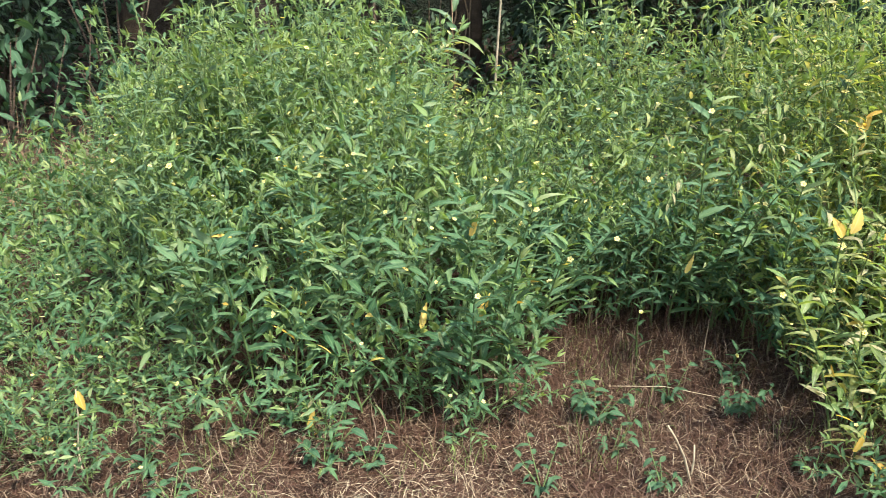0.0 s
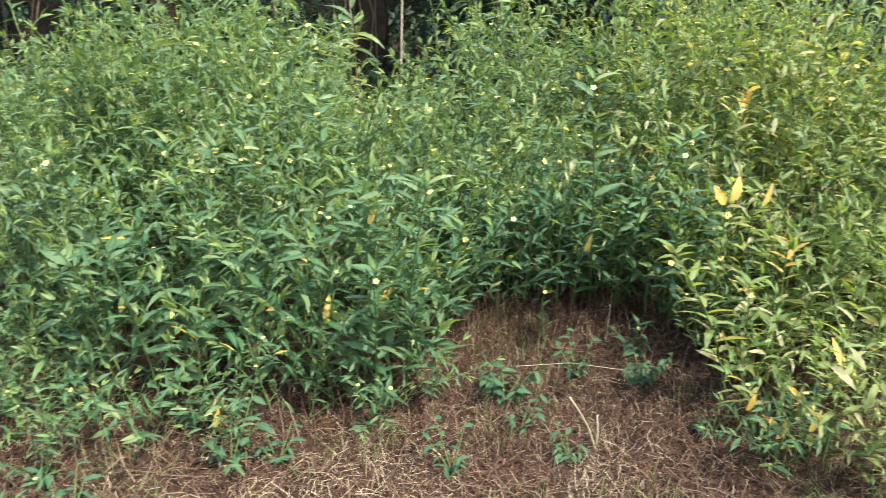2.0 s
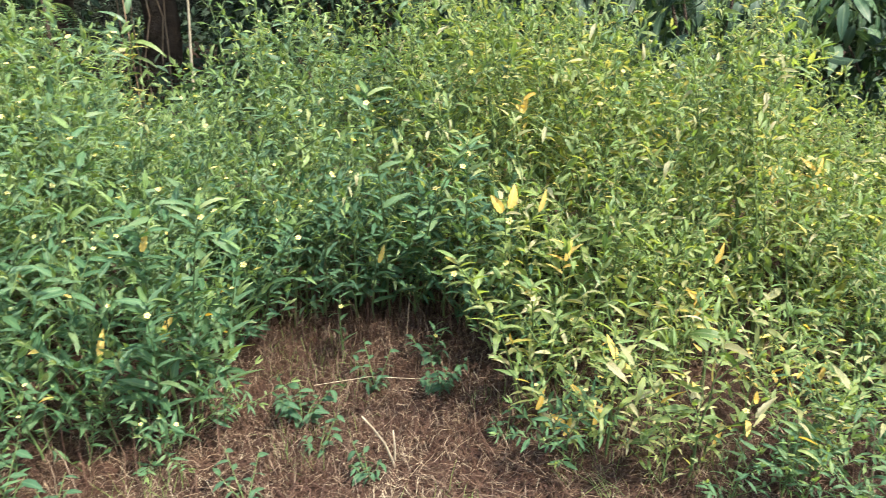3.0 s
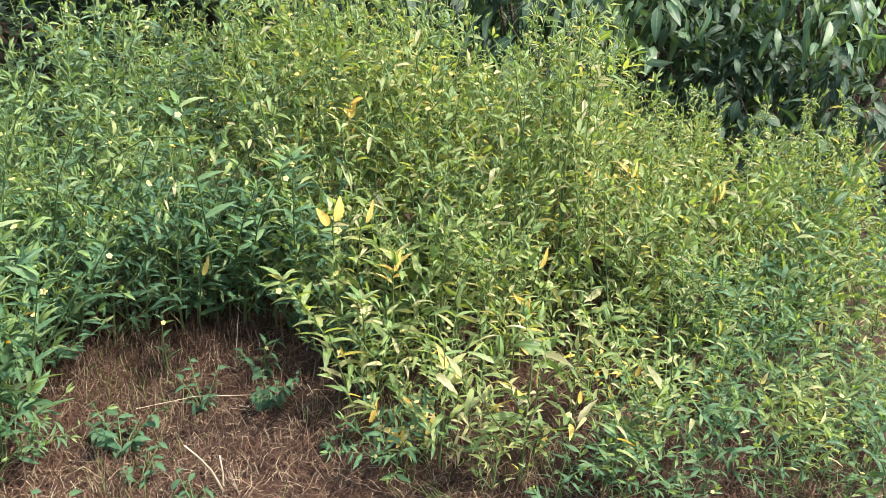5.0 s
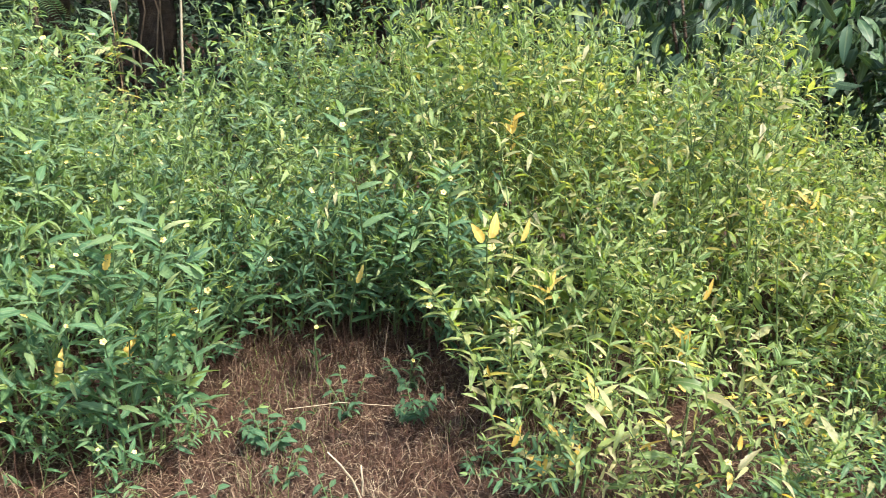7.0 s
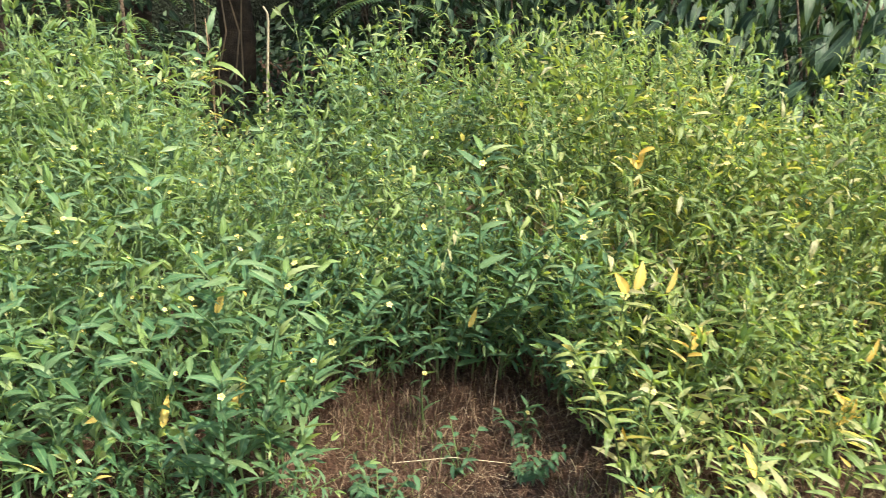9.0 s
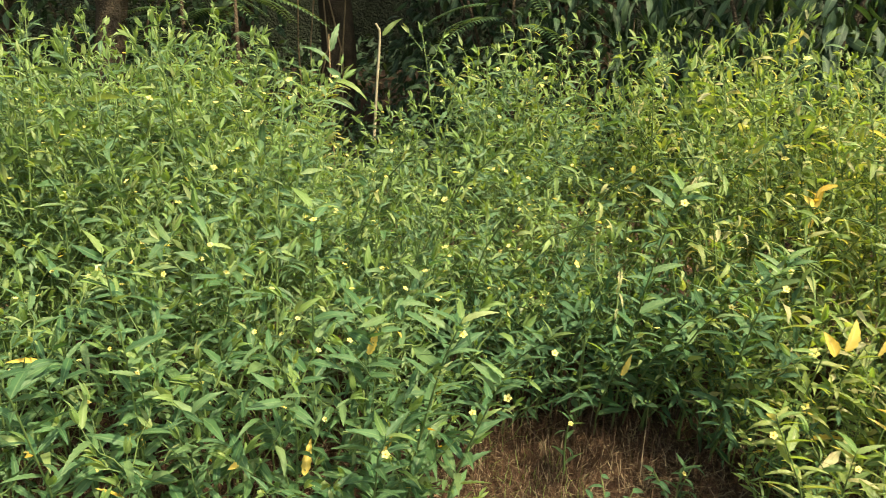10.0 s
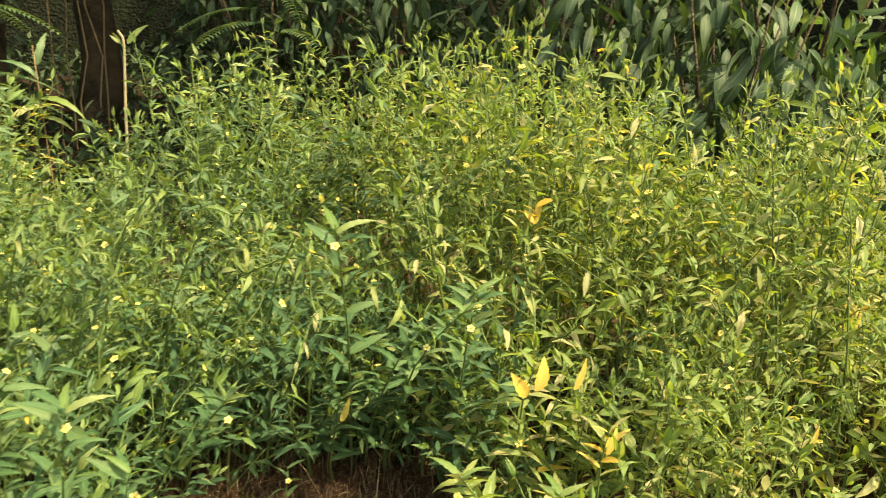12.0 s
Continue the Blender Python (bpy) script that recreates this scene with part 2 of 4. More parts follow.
# ---- plants of the stand ----
LEAVES = [leaf_shape(12, 0.215, 0.5, 0.28, 0.12, 0.33), leaf_shape(12, 0.185, 1.0, 0.2, 0.12, 0.3), leaf_shape(12, 0.235, 0.25, 0.4, 0.12, 0.35, 0.3), leaf_shape(12, 0.2, 0.8, 0.35, 0.12, 0.3, -0.4)]
NARROW = [leaf_shape(10, 0.21, 0.6, 0.3, 0.12, 0.35), leaf_shape(10, 0.18, 1.3, 0.2, 0.12, 0.33), leaf_shape(10, 0.24, 0.3, 0.45, 0.12, 0.38, 0.5), leaf_shape(10, 0.19, 0.9, 0.35, 0.12, 0.33, -0.6), leaf_shape(10, 0.22, 1.7, 0.35, 0.12, 0.36, 0.3)]
ROUND = [leaf_shape(6, 0.42, 0.5, 0.2, 0.06, 0.42), leaf_shape(6, 0.5, 0.8, 0.25, 0.06, 0.42)]
PLAIN = [leaf_shape(3, 0.25, 0.5, 0.28), leaf_shape(3, 0.21, 1.0, 0.2), leaf_shape(3, 0.27, 0.3, 0.4, 0, 0.38, 0.4), leaf_shape(3, 0.2, 0.8, 0.35, 0, 0.33, -0.5), leaf_shape(3, 0.23, 1.5, 0.3, 0, 0.36, 0.3)]
SLIM = [leaf_shape(3, 0.23, 0.6, 0.3), leaf_shape(3, 0.19, 1.2, 0.2), leaf_shape(3, 0.25, 0.3, 0.45, 0, 0.38, 0.5), leaf_shape(3, 0.2, 0.9, 0.35, 0, 0.33, -0.7), leaf_shape(3, 0.22, 1.6, 0.4, 0, 0.36, 0.4)]
WIDE = leaf_shape(10, 0.4, 0.6, 0.45, 0.08, 0.4, 0.3)


def one_mesh(name, shape, mat):
    s = Sheet()
    s.put(*shape)
    return s.mesh(name, mat)


def flower_meshes():
    s = Sheet()
    for k in range(5):
        a = k * math.tau / 5
        way = Vector((math.cos(a), math.sin(a), 0.45))
        put_leaf(s, leaf_shape(3, 0.85, 0.5, 0.1, 0, 0.62), frame_of(way * 0.1, way, (0, 0, 1), 0.95))
    c = Sheet()
    tube(c, [(0, 0, -0.35), (0, 0, 0.0), (0, 0, 0.3), (0, 0, 0.42)], [0.1, 0.2, 0.17, 0.05], 6)
    return s.mesh("petals", PETAL), c.mesh("centre", CENTRE)


PETALS, FLOWER_CENTRE = flower_meshes()


def grow(height, spread, leaf, bare=0.2, branches=13, step=0.026, loose=0.3):
    """A bushy weed: stem paths with radii, leaves as (place, way, up, length, kind) and flower places."""
    stems, leaves, flowers, buds = [], [], [], []
    bend = Vector((rng.uniform(-0.12, 0.12), rng.uniform(-0.12, 0.12), 0))
    main = [Vector((0, 0, -0.03)) + Vector((0, 0, height * s)) + bend * (s ** 2) * height + around((0, 0, 0), 0.004) for s in (0, 0.15, 0.3, 0.45, 0.6, 0.75, 0.9, 1.0)]
    stems.append((main, [0.0048, 0.0044, 0.004, 0.0034, 0.0028, 0.0022, 0.0016, 0.0009]))

    def on(path, s):
        k = min(int(s * (len(path) - 1)), len(path) - 2)
        q = s * (len(path) - 1) - k
        return path[k].lerp(path[k + 1], q), (path[k + 1] - path[k]).normalized()

    def clothe(path, start, step, size, length):
        s, flip = start, rng.choice((-1, 1))
        while s < 0.97:
            p, d = on(path, s)
            side = d.cross(Vector((0, 0, 1)))
            side = side.normalized() if side.length > 0.2 else Vector((rng.uniform(-1, 1), rng.uniform(-1, 1), 0)).normalized()
            if side.length < 0.1:
                side = Vector((1, 0, 0))
            flip = -flip
            way = around(d * 0.45 + side * flip * 0.85 + Vector((0, 0, 0.08)), loose)
            up = around((0, 0, 1), loose * 1.2)
            big = size * (1 - 0.35 * s) * (rng.uniform(0.75, 1.25) if rng.random() < 0.65 else rng.uniform(0.4, 0.7))
            leaves.append((p, way, up, big, "young" if s > 0.86 and rng.random() < 0.5 else "leaf"))
            if s > 0.45 and rng.random() < 0.1:
                flowers.append((p + Vector((0, -0.01, 0.022)), around(d * 0.5 + Vector((0, -0.3, 0.8)), 0.3)))
            if rng.random() < 0.2:
                buds.append(p + around((0, 0, 0.008), 0.008))
            s += step / length * rng.uniform(0.75, 1.3)
        p, d = on(path, 0.99)
        for k in range(4):
            a = k * 2.4 + rng.random()
            leaves.append((p, d * 1.1 + Vector((math.cos(a), math.sin(a), 0.2)) * 0.45, around(d * -0.2 + Vector((math.cos(a), math.sin(a), 1)), 0.2), size * rng.uniform(0.35, 0.65), "young"))

    turn = rng.random() * 6
    for k in range(branches):
        s = bare + (0.93 - bare) * (k + rng.random() * 0.8) / branches
        p, d = on(main, s)
        turn += 2.4 + rng.gauss(0, 0.3)
        out = Vector((math.cos(turn), math.sin(turn), 0))
        length = spread * (1.05 - 0.75 * s) * rng.uniform(0.7, 1.25)
        rise = rng.uniform(0.6, 1.35)
        path = [p + (out * q + Vector((0, 0, rise * q + 0.25 * q * q))) * length * 0.8 + around((0, 0, 0), 0.005) for q in (0, 0.25, 0.5, 0.75, 1.0)]
        stems.append((path, [0.0022, 0.002, 0.0016, 0.0012, 0.0007]))
        clothe(path, 0.2, step, leaf, length)
    clothe(main, max(0.45, bare), 0.03, leaf * 0.95, height)
    flowers.sort(key=lambda f: -f[0].z - 1.5 * math.hypot(f[0].x, f[0].y) - rng.uniform(0, 0.25))
    return stems, leaves, flowers, buds


def stem_mesh(stems, mat):
    s = Sheet()
    for path, radii in stems:
        tube(s, path, radii, 4)
    return s.mesh("stem", mat)


def flower_on(parent, p, way, size):
    m = Matrix.Translation(p) @ Vector(way).to_track_quat("Z", "Y").to_matrix().to_4x4() @ Matrix.Diagonal((size, size, size, 1))
    fl = part("flower", PETALS, parent, m, "small pale yellow five-petalled flower")
    part("flower_centre", FLOWER_CENTRE, fl)


def fine_plant(height, spread, leaf, mats, label, bare=0.2, branches=10, odd=0.03, step=0.026):
    """A plant whose leaves are all pieces of their own."""
    root = tagged(new("weed_plant"), label, "plant", "weeds of the stand")
    stems, leaves, flowers, buds = grow(height, spread, leaf, bare, branches, step)
    part("stem", stem_mesh(stems, STEM), root)
    for p, way, up, size, kind in leaves:
        pick = mats["young"] if kind == "young" else mats["odd"] if rng.random() < odd else mats["leaf"]
        part("leaf", rng.choice(pick), root, frame_of(p, way, up, size))
    for p, way in flowers[:4 if height > 0.6 else 1]:
        flower_on(root, p, way, 0.0088)
    return root


def massed_plant(height, spread, leaf, mat, label, bare=0.2, branches=14, step=0.019, loose=0.36):
    """A plant deeper in the stand, its foliage in one part."""
    root = tagged(new("weed_plant"), label, "plant", "weeds of the stand")
    stems, leaves, flowers, buds = grow(height, spread, leaf, bare, branches, step, loose)
    part("stem", stem_mesh(stems, STEM), root)
    s, y = Sheet(), Sheet()
    for p, way, up, size, kind in leaves:
        put_leaf(y if kind == "young" else s, rng.choice(SLIM if mat is OLIVE else PLAIN), frame_of(p, way, up, size))
    for p in buds:
        tube(y, [p - Vector((0, 0, 0.005)), p, p + Vector((0, 0, 0.006))], [0.0015, 0.0042, 0.0012], 3)
    tagged(part("foliage", s.mesh("foliage", mat), root), kind="stuff")
    tagged(part("young_leaves", y.mesh("young_leaves", YOUNG), root), kind="stuff")
    for p, way in flowers[:5 if height > 0.6 else 1]:
        part("flower", PETALS, root, Matrix.Translation(p) @ Vector(way).to_track_quat("Z", "Y").to_matrix().to_4x4() @ Matrix.Scale(0.0105, 4), "small pale yellow five-petalled flower")
    return root


GREEN_SET = {"leaf": [one_mesh("leaf", k, FRESH) for k in LEAVES], "young": [one_mesh("leaf", k, YOUNG) for k in LEAVES[:2]], "odd": [one_mesh("leaf", k, YELLOW) for k in (LEAVES[2], LEAVES[0])]}
OLIVE_SET = {"leaf": [one_mesh("leaf", k, OLIVE) for k in NARROW], "young": GREEN_SET["young"], "odd": [one_mesh("leaf", k, m) for k, m in ((LEAVES[2], YELLOW), (LEAVES[3], PALE), (LEAVES[0], PALE))]}

L_GREEN = "tall green weed with narrow toothed leaves and pale yellow flowers"
L_LOW = "low green weed spreading over dry grass"
L_OLIVE = "yellow-green weed with some pale and yellowing leaves, coloured lighter for sun"
fine_green = [fine_plant(1.0, 0.42, 0.118, GREEN_SET, L_GREEN, 0.07, 12, 0.014) for k in range(4)]
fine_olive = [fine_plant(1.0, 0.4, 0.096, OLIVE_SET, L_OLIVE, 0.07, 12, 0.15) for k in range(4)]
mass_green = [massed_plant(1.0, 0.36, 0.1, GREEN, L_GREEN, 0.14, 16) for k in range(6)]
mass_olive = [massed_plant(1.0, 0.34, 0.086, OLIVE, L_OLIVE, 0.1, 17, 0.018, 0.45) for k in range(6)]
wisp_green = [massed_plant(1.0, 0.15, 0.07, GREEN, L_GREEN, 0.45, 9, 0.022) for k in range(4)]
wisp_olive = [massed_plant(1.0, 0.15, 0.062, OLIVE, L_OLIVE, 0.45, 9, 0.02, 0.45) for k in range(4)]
low_fine = [fine_plant(0.5, 0.34, 0.092, OLIVE_SET, L_OLIVE, 0.1, 8, 0.16) for k in range(3)]
low_rim = [fine_plant(0.5, 0.34, 0.118, GREEN_SET, L_LOW, 0.06, 8, 0.03) for k in range(3)]
low_green = [massed_plant(0.5, 0.34, 0.09, FRESH, L_LOW, 0.06, 12) for k in range(4)]
low_olive = [massed_plant(0.5, 0.32, 0.088, OLIVE, L_OLIVE, 0.06, 12, 0.02, 0.45) for k in range(4)]
# dark leaf colour here stands for the shade behind the bare patch
low_shaded = [massed_plant(0.5, 0.34, 0.075, MATT, "low blue-green weed at the back of the bare patch, darkened for shade", 0.04, 14, 0.019, 0.45) for k in range(3)]
sprig = [massed_plant(0.42, 0.38, 0.092, FRESH, "thin low green weed over matted straw", 0.05, 9, 0.022, 0.4) for k in range(5)]
PROTOS = wisp_green + wisp_olive + low_rim + low_fine + low_green + low_olive + fine_green + fine_olive + mass_green + mass_olive + sprig + low_shaded
used = {}


def stance(x, y, h, lean):
    size = h * rng.uniform(0.93, 1.07)
    wide = 0.55 * size + 0.45 * max(size, 0.75)
    return Matrix.Translation((x, y, swell(x, y))) @ Matrix.Rotation(lean[1], 4, "X") @ Matrix.Rotation(lean[0], 4, "Y") @ Matrix.Rotation(rng.random() * math.tau, 4, "Z") @ Matrix.Diagonal((wide, wide, size, 1))


FACES = {}


def plant(kind, x, y, h, lean=(0, 0)):
    """Sets one plant of height h; the first use takes the built one, later uses copy it."""
    if h < 0.66 and kind in (fine_green, fine_olive, mass_green, mass_olive):
        kind = {id(fine_olive): low_fine, id(fine_green): low_green, id(mass_green): low_green, id(mass_olive): low_olive}[id(kind)]
        h *= 2
    proto = rng.choice(kind)
    m = stance(x, y, h, lean)
    if proto.name not in used:
        used[proto.name] = (proto, m)
        return
    copy_thing(proto, m)


def smooth(a, b, x):
    q = min(1, max(0, (x - a) / (b - a)))
    return q * q * (3 - 2 * q)


def front(x):
    """The y at which the stand begins, along x."""
    if x < 0.28:
        return 2.55 + 0.07 * math.sin(x * 9)
    if x < 1.24:
        return 3.14
    return 2.6 - 0.75 * smooth(1.22, 1.44, x) - 0.42 * smooth(1.6, 2.4, x)


def left_edge(y):
    """The x at which the tall stand gives way to low cover."""
    return -0.74 - 0.48 * max(0, y - 2.5)


def stand_height(x, y):
    back = y - front(x)
    h = 0.74 + 0.31 * smooth(0.0, 0.9, back)
    if x > 0.95:
        h = 0.4 + 0.68 * smooth(0.0, 1.1, back)
        h *= 1 - 0.4 * smooth(1.65, 1.3, x) * smooth(3.0, 2.75, y)
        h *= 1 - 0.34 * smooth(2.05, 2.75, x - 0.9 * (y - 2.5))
        h *= 1 - 0.2 * smooth(1.9, 2.5, x) * smooth(2.8, 3.4, y)
    h *= 1 - 0.25 * smooth(0.7, 1.15, -x - 0.35 * (y - 3))
    h *= 1 - 0.05 * max(0, y - 3.8)
    if y > 3.0:
        h *= 1 - 0.48 * math.exp(-((x - 0.22) / 0.27) ** 2) * smooth(2.9, 3.4, y)
    return h


CLEARINGS = ((1.94, 2.13, 0.2), (1.6, 2.65, 0.17), (1.62, 1.98, 0.13), (1.3, 2.48, 0.13), (2.6, 2.13, 0.15))
spots = []
tries = 0
while len(spots) < 600 and tries < 60000:
    tries += 1
    x, y = rng.uniform(-2.2, 4.2), rng.uniform(1.1, 4.8)
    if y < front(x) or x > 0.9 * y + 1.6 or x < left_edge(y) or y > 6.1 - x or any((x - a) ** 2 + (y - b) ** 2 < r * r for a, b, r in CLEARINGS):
        continue
    gap = 0.14 if y < 3.4 else 0.18
    if all((x - a) ** 2 + (y - b) ** 2 > gap * gap for a, b in spots):
        spots.append((x, y))
rims = [(-0.64, 2.53), (-0.44, 2.47), (-0.22, 2.45), (-0.02, 2.49), (0.16, 2.47), (0.26, 2.58), (0.28, 2.78), (1.26, 2.23), (1.32, 1.93), (1.48, 1.75), (1.72, 1.61)]
edge = [(1.4, 1.76), (1.65, 1.59), (1.9, 1.46), (2.15, 1.38), (2.35, 1.3), (1.8, 1.66), (2.05, 1.59), (2.3, 1.5), (2.55, 1.4)]
for x, y in edge:
    plant(rng.choice((low_green, low_olive)), x, y, rng.uniform(0.5, 0.8), (rng.gauss(0, 0.12), 0.1))
for x, y in rims:
    plant(low_rim if x < 0.6 else low_fine, x, y, rng.uniform(0.72, 1.0), (rng.gauss(0, 0.1), 0.14))
# row coloured dark in place of the shade at the gap's back
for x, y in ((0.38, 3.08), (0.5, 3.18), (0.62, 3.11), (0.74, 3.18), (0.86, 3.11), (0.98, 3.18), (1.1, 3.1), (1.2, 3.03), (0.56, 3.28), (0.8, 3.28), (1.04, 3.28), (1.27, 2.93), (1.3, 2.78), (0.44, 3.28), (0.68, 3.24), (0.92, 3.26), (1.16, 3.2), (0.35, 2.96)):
    plant(low_shaded, x, y, rng.uniform(0.95, 1.4), (rng.gauss(0, 0.1), 0.17))
for x, y in ((1.3, 2.55), (1.34, 2.37), (1.4, 2.65)):
    plant(low_green, x, y, rng.uniform(0.4, 0.55), (rng.gauss(0, 0.15), 0.1))
spots.sort(key=lambda p: p[1] - front(p[0]))
fine_left = 18
thicket = []
for k, (x, y) in enumerate(spots):
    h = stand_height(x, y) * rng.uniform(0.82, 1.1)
    rim = max(0, 0.45 - (y - front(x)))
    # right-hand plants take the leaf colour lightened for sun
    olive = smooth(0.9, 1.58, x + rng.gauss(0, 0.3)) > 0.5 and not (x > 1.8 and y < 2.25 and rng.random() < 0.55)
    lean = (rng.gauss(0, 0.09), rng.gauss(0, 0.07) + rim * (0.5 if x < 0.2 else 0.2))
    if k > 270:
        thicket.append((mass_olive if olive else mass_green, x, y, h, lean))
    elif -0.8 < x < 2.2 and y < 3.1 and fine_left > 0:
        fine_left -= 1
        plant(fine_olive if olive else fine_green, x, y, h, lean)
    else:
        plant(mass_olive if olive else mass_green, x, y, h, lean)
# slender shoots that rise out of the stand
for k in range(360):
    x, y = rng.choice(spots)
    x, y = x + rng.gauss(0, 0.06), y + rng.gauss(0, 0.06)
    if y - front(x) > 0.3 and x > left_edge(y) - 0.1:
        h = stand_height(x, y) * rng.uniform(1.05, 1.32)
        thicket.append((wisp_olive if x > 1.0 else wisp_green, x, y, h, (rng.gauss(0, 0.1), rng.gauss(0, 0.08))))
for k in range(16):
    y = rng.uniform(2.8, 4.0)
    thicket.append((wisp_green, left_edge(y) + rng.uniform(-0.25, 0.1), y, rng.uniform(0.85, 1.12), (rng.gauss(0, 0.1), rng.gauss(0, 0.08))))
for k in range(45):
    x = rng.uniform(2.1, 3.5)
    y = rng.uniform(2.3, 3.6)
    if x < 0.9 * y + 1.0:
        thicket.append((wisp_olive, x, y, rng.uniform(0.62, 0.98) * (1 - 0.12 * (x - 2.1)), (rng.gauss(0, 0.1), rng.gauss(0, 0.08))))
# thin weeds straggling out over the straw before the stand
for x, y in ((-1.12, 2.3), (-0.95, 2.42), (-0.82, 2.2), (-0.7, 2.38), (-0.55, 2.3), (-0.36, 2.36), (-0.25, 2.22), (-0.1, 2.36), (0.08, 2.38), (0.2, 2.46), (-1.3, 2.1), (-1.45, 2.35), (-1.2, 1.98), (-0.9, 2.0), (1.3, 2.12), (1.22, 1.95), (1.9, 1.75), (2.2, 1.9), (1.6, 1.5), (1.75, 1.38), (1.95, 1.3), (2.1, 1.22), (2.3, 1.18), (2.5, 1.26), (1.5, 1.62), (2.65, 1.5)):
    plant(sprig, x, y, rng.uniform(0.35, 0.7), (rng.gauss(0, 0.3), rng.gauss(0.15, 0.2)))
# low cover beside the stand, open in places
cover = []
for k in range(4000):
    x, y = rng.uniform(-3.4, -0.75), rng.uniform(1.95, 4.6)
    if x < left_edge(y) + 0.05 and x > -0.8 * y + 0.2 and noise.noise((x * 1.6, y * 1.6, 21)) > -0.25 and all((x - a) ** 2 + (y - b) ** 2 > 0.019 for a, b in cover):
        cover.append((x, y))
for x, y in cover:
    h, lean = rng.uniform(0.5, 1.0) * (0.7 + 0.45 * smooth(2.2, 3.2, y)), (rng.gauss(0, 0.25), rng.gauss(0, 0.25))
    if y < 2.9:
        plant(sprig, x, y, h, lean)
    else:
        thicket.append((sprig, x, y, h, lean))
for proto in wisp_green + wisp_olive:
    x, y = rng.choice([p for p in spots if 2.9 < p[1] < 3.4 and 0.2 < p[0] < 2.0])
    used[proto.name] = (proto, stance(x, y, stand_height(x, y) * 1.2, (0, 0)))
for proto, m in used.values():
    proto.matrix_basis = m
for proto in PROTOS:
    if proto.name not in used:
        proto.matrix_basis = Matrix.Translation((rng.uniform(-1, 1), rng.uniform(4.5, 5.2), 0))

# the deeper plants that cannot be told apart
sheets = {}
for kind, x, y, h, lean in thicket:
    proto = rng.choice(kind)
    m = np.array(stance(x, y, h, lean))
    for ch in proto.children:
        if ch.name.startswith(("stem", "foliage", "young")):
            me = ch.data
            v = np.zeros(len(me.vertices) * 3)
            me.vertices.foreach_get("co", v)
            v = v.reshape(-1, 3) @ m[:3, :3].T + m[:3, 3]
            if me.name not in FACES:
                uv = np.zeros((len(me.vertices), 2))
                for lp, q in zip(me.loops, me.uv_layers[0].data):
                    uv[lp.vertex_index] = q.uv
                FACES[me.name] = ([tuple(p.vertices) for p in me.polygons], uv)
            sheets.setdefault(me.materials[0].name, Sheet()).put(v, *FACES[me.name])
joined = Sheet()
slots, marks = [], []
for name, sh in sheets.items():
    joined.put(np.concatenate(sh.v), sh.f, np.concatenate(sh.uv))
    marks += [len(slots)] * len(sh.f)
    slots.append(bpy.data.materials[name])
me = joined.mesh("weed_thicket", slots[0])
for m in slots[1:]:
    me.materials.append(m)
me.polygons.foreach_set("material_index", marks)
tagged(new("weed_thicket", me), "dense green weeds at the back of the stand", "plants", kind="stuff")


# ---- single shoots that stand out ----
BROAD_YELLOW = one_mesh("leaf", WIDE, YELLOW)


def shoot(tip, base, leaf, mats, label, bloom=True, odd_at_tip=0, count=28, odd=0.0, start=0.2):
    """One leafy stem from base to just above tip, with a flower or yellowed leaves at tip."""
    root = tagged(new("weed_shoot"), label, "plant", "single shoots")
    base = Vector((base[0], base[1], swell(*base) - 0.02))
    root.matrix_basis = Matrix.Translation(base)
    end = Vector(tip) - base + Vector((0, 0, 0.04))
    path = [Vector((end.x * q ** 1.4, end.y * q ** 1.4, end.z * (1.15 * q - 0.15 * q * q))) + around((0, 0, 0), 0.003) for q in (0, 0.2, 0.4, 0.6, 0.8, 0.93, 1.0)]
    part("stem", stem_mesh([(path, [0.004, 0.0036, 0.003, 0.0025, 0.0018, 0.0012, 0.0008])], STEM), root)
    for k in range(count):
        s = start + (0.98 - start) * k / count
        i = min(int(s * 6), 5)
        p = path[i].lerp(path[i + 1], s * 6 - i)
        a = k * 2.4 + rng.gauss(0, 0.3)
        way = Vector((math.cos(a), math.sin(a), 0.35 + s * 0.5))
        part("leaf", rng.choice(mats["odd"] if rng.random() < odd else mats["young"] if s > 0.9 else mats["leaf"]), root, frame_of(p, way, around((0, 0, 1), 0.3), leaf * (1.1 - 0.5 * s) * rng.uniform(0.8, 1.2)))
    place = Vector(tip) - base
    for k in range(odd_at_tip):
        part("leaf", BROAD_YELLOW if odd_at_tip > 1 else mats["odd"][0], root, frame_of(place - Vector((0.02 * k, 0, 0.03 + 0.01 * k)), (0.3 - 0.75 * k, -0.15, 0.9), around((0.15, -1, 0.3), 0.12), 0.075 - 0.01 * k), "withered yellow leaf")
    if bloom:
        flower_on(root, place + Vector((0, -0.01, 0.0)), around((0, -0.7, 0.6), 0.2), 0.0088)


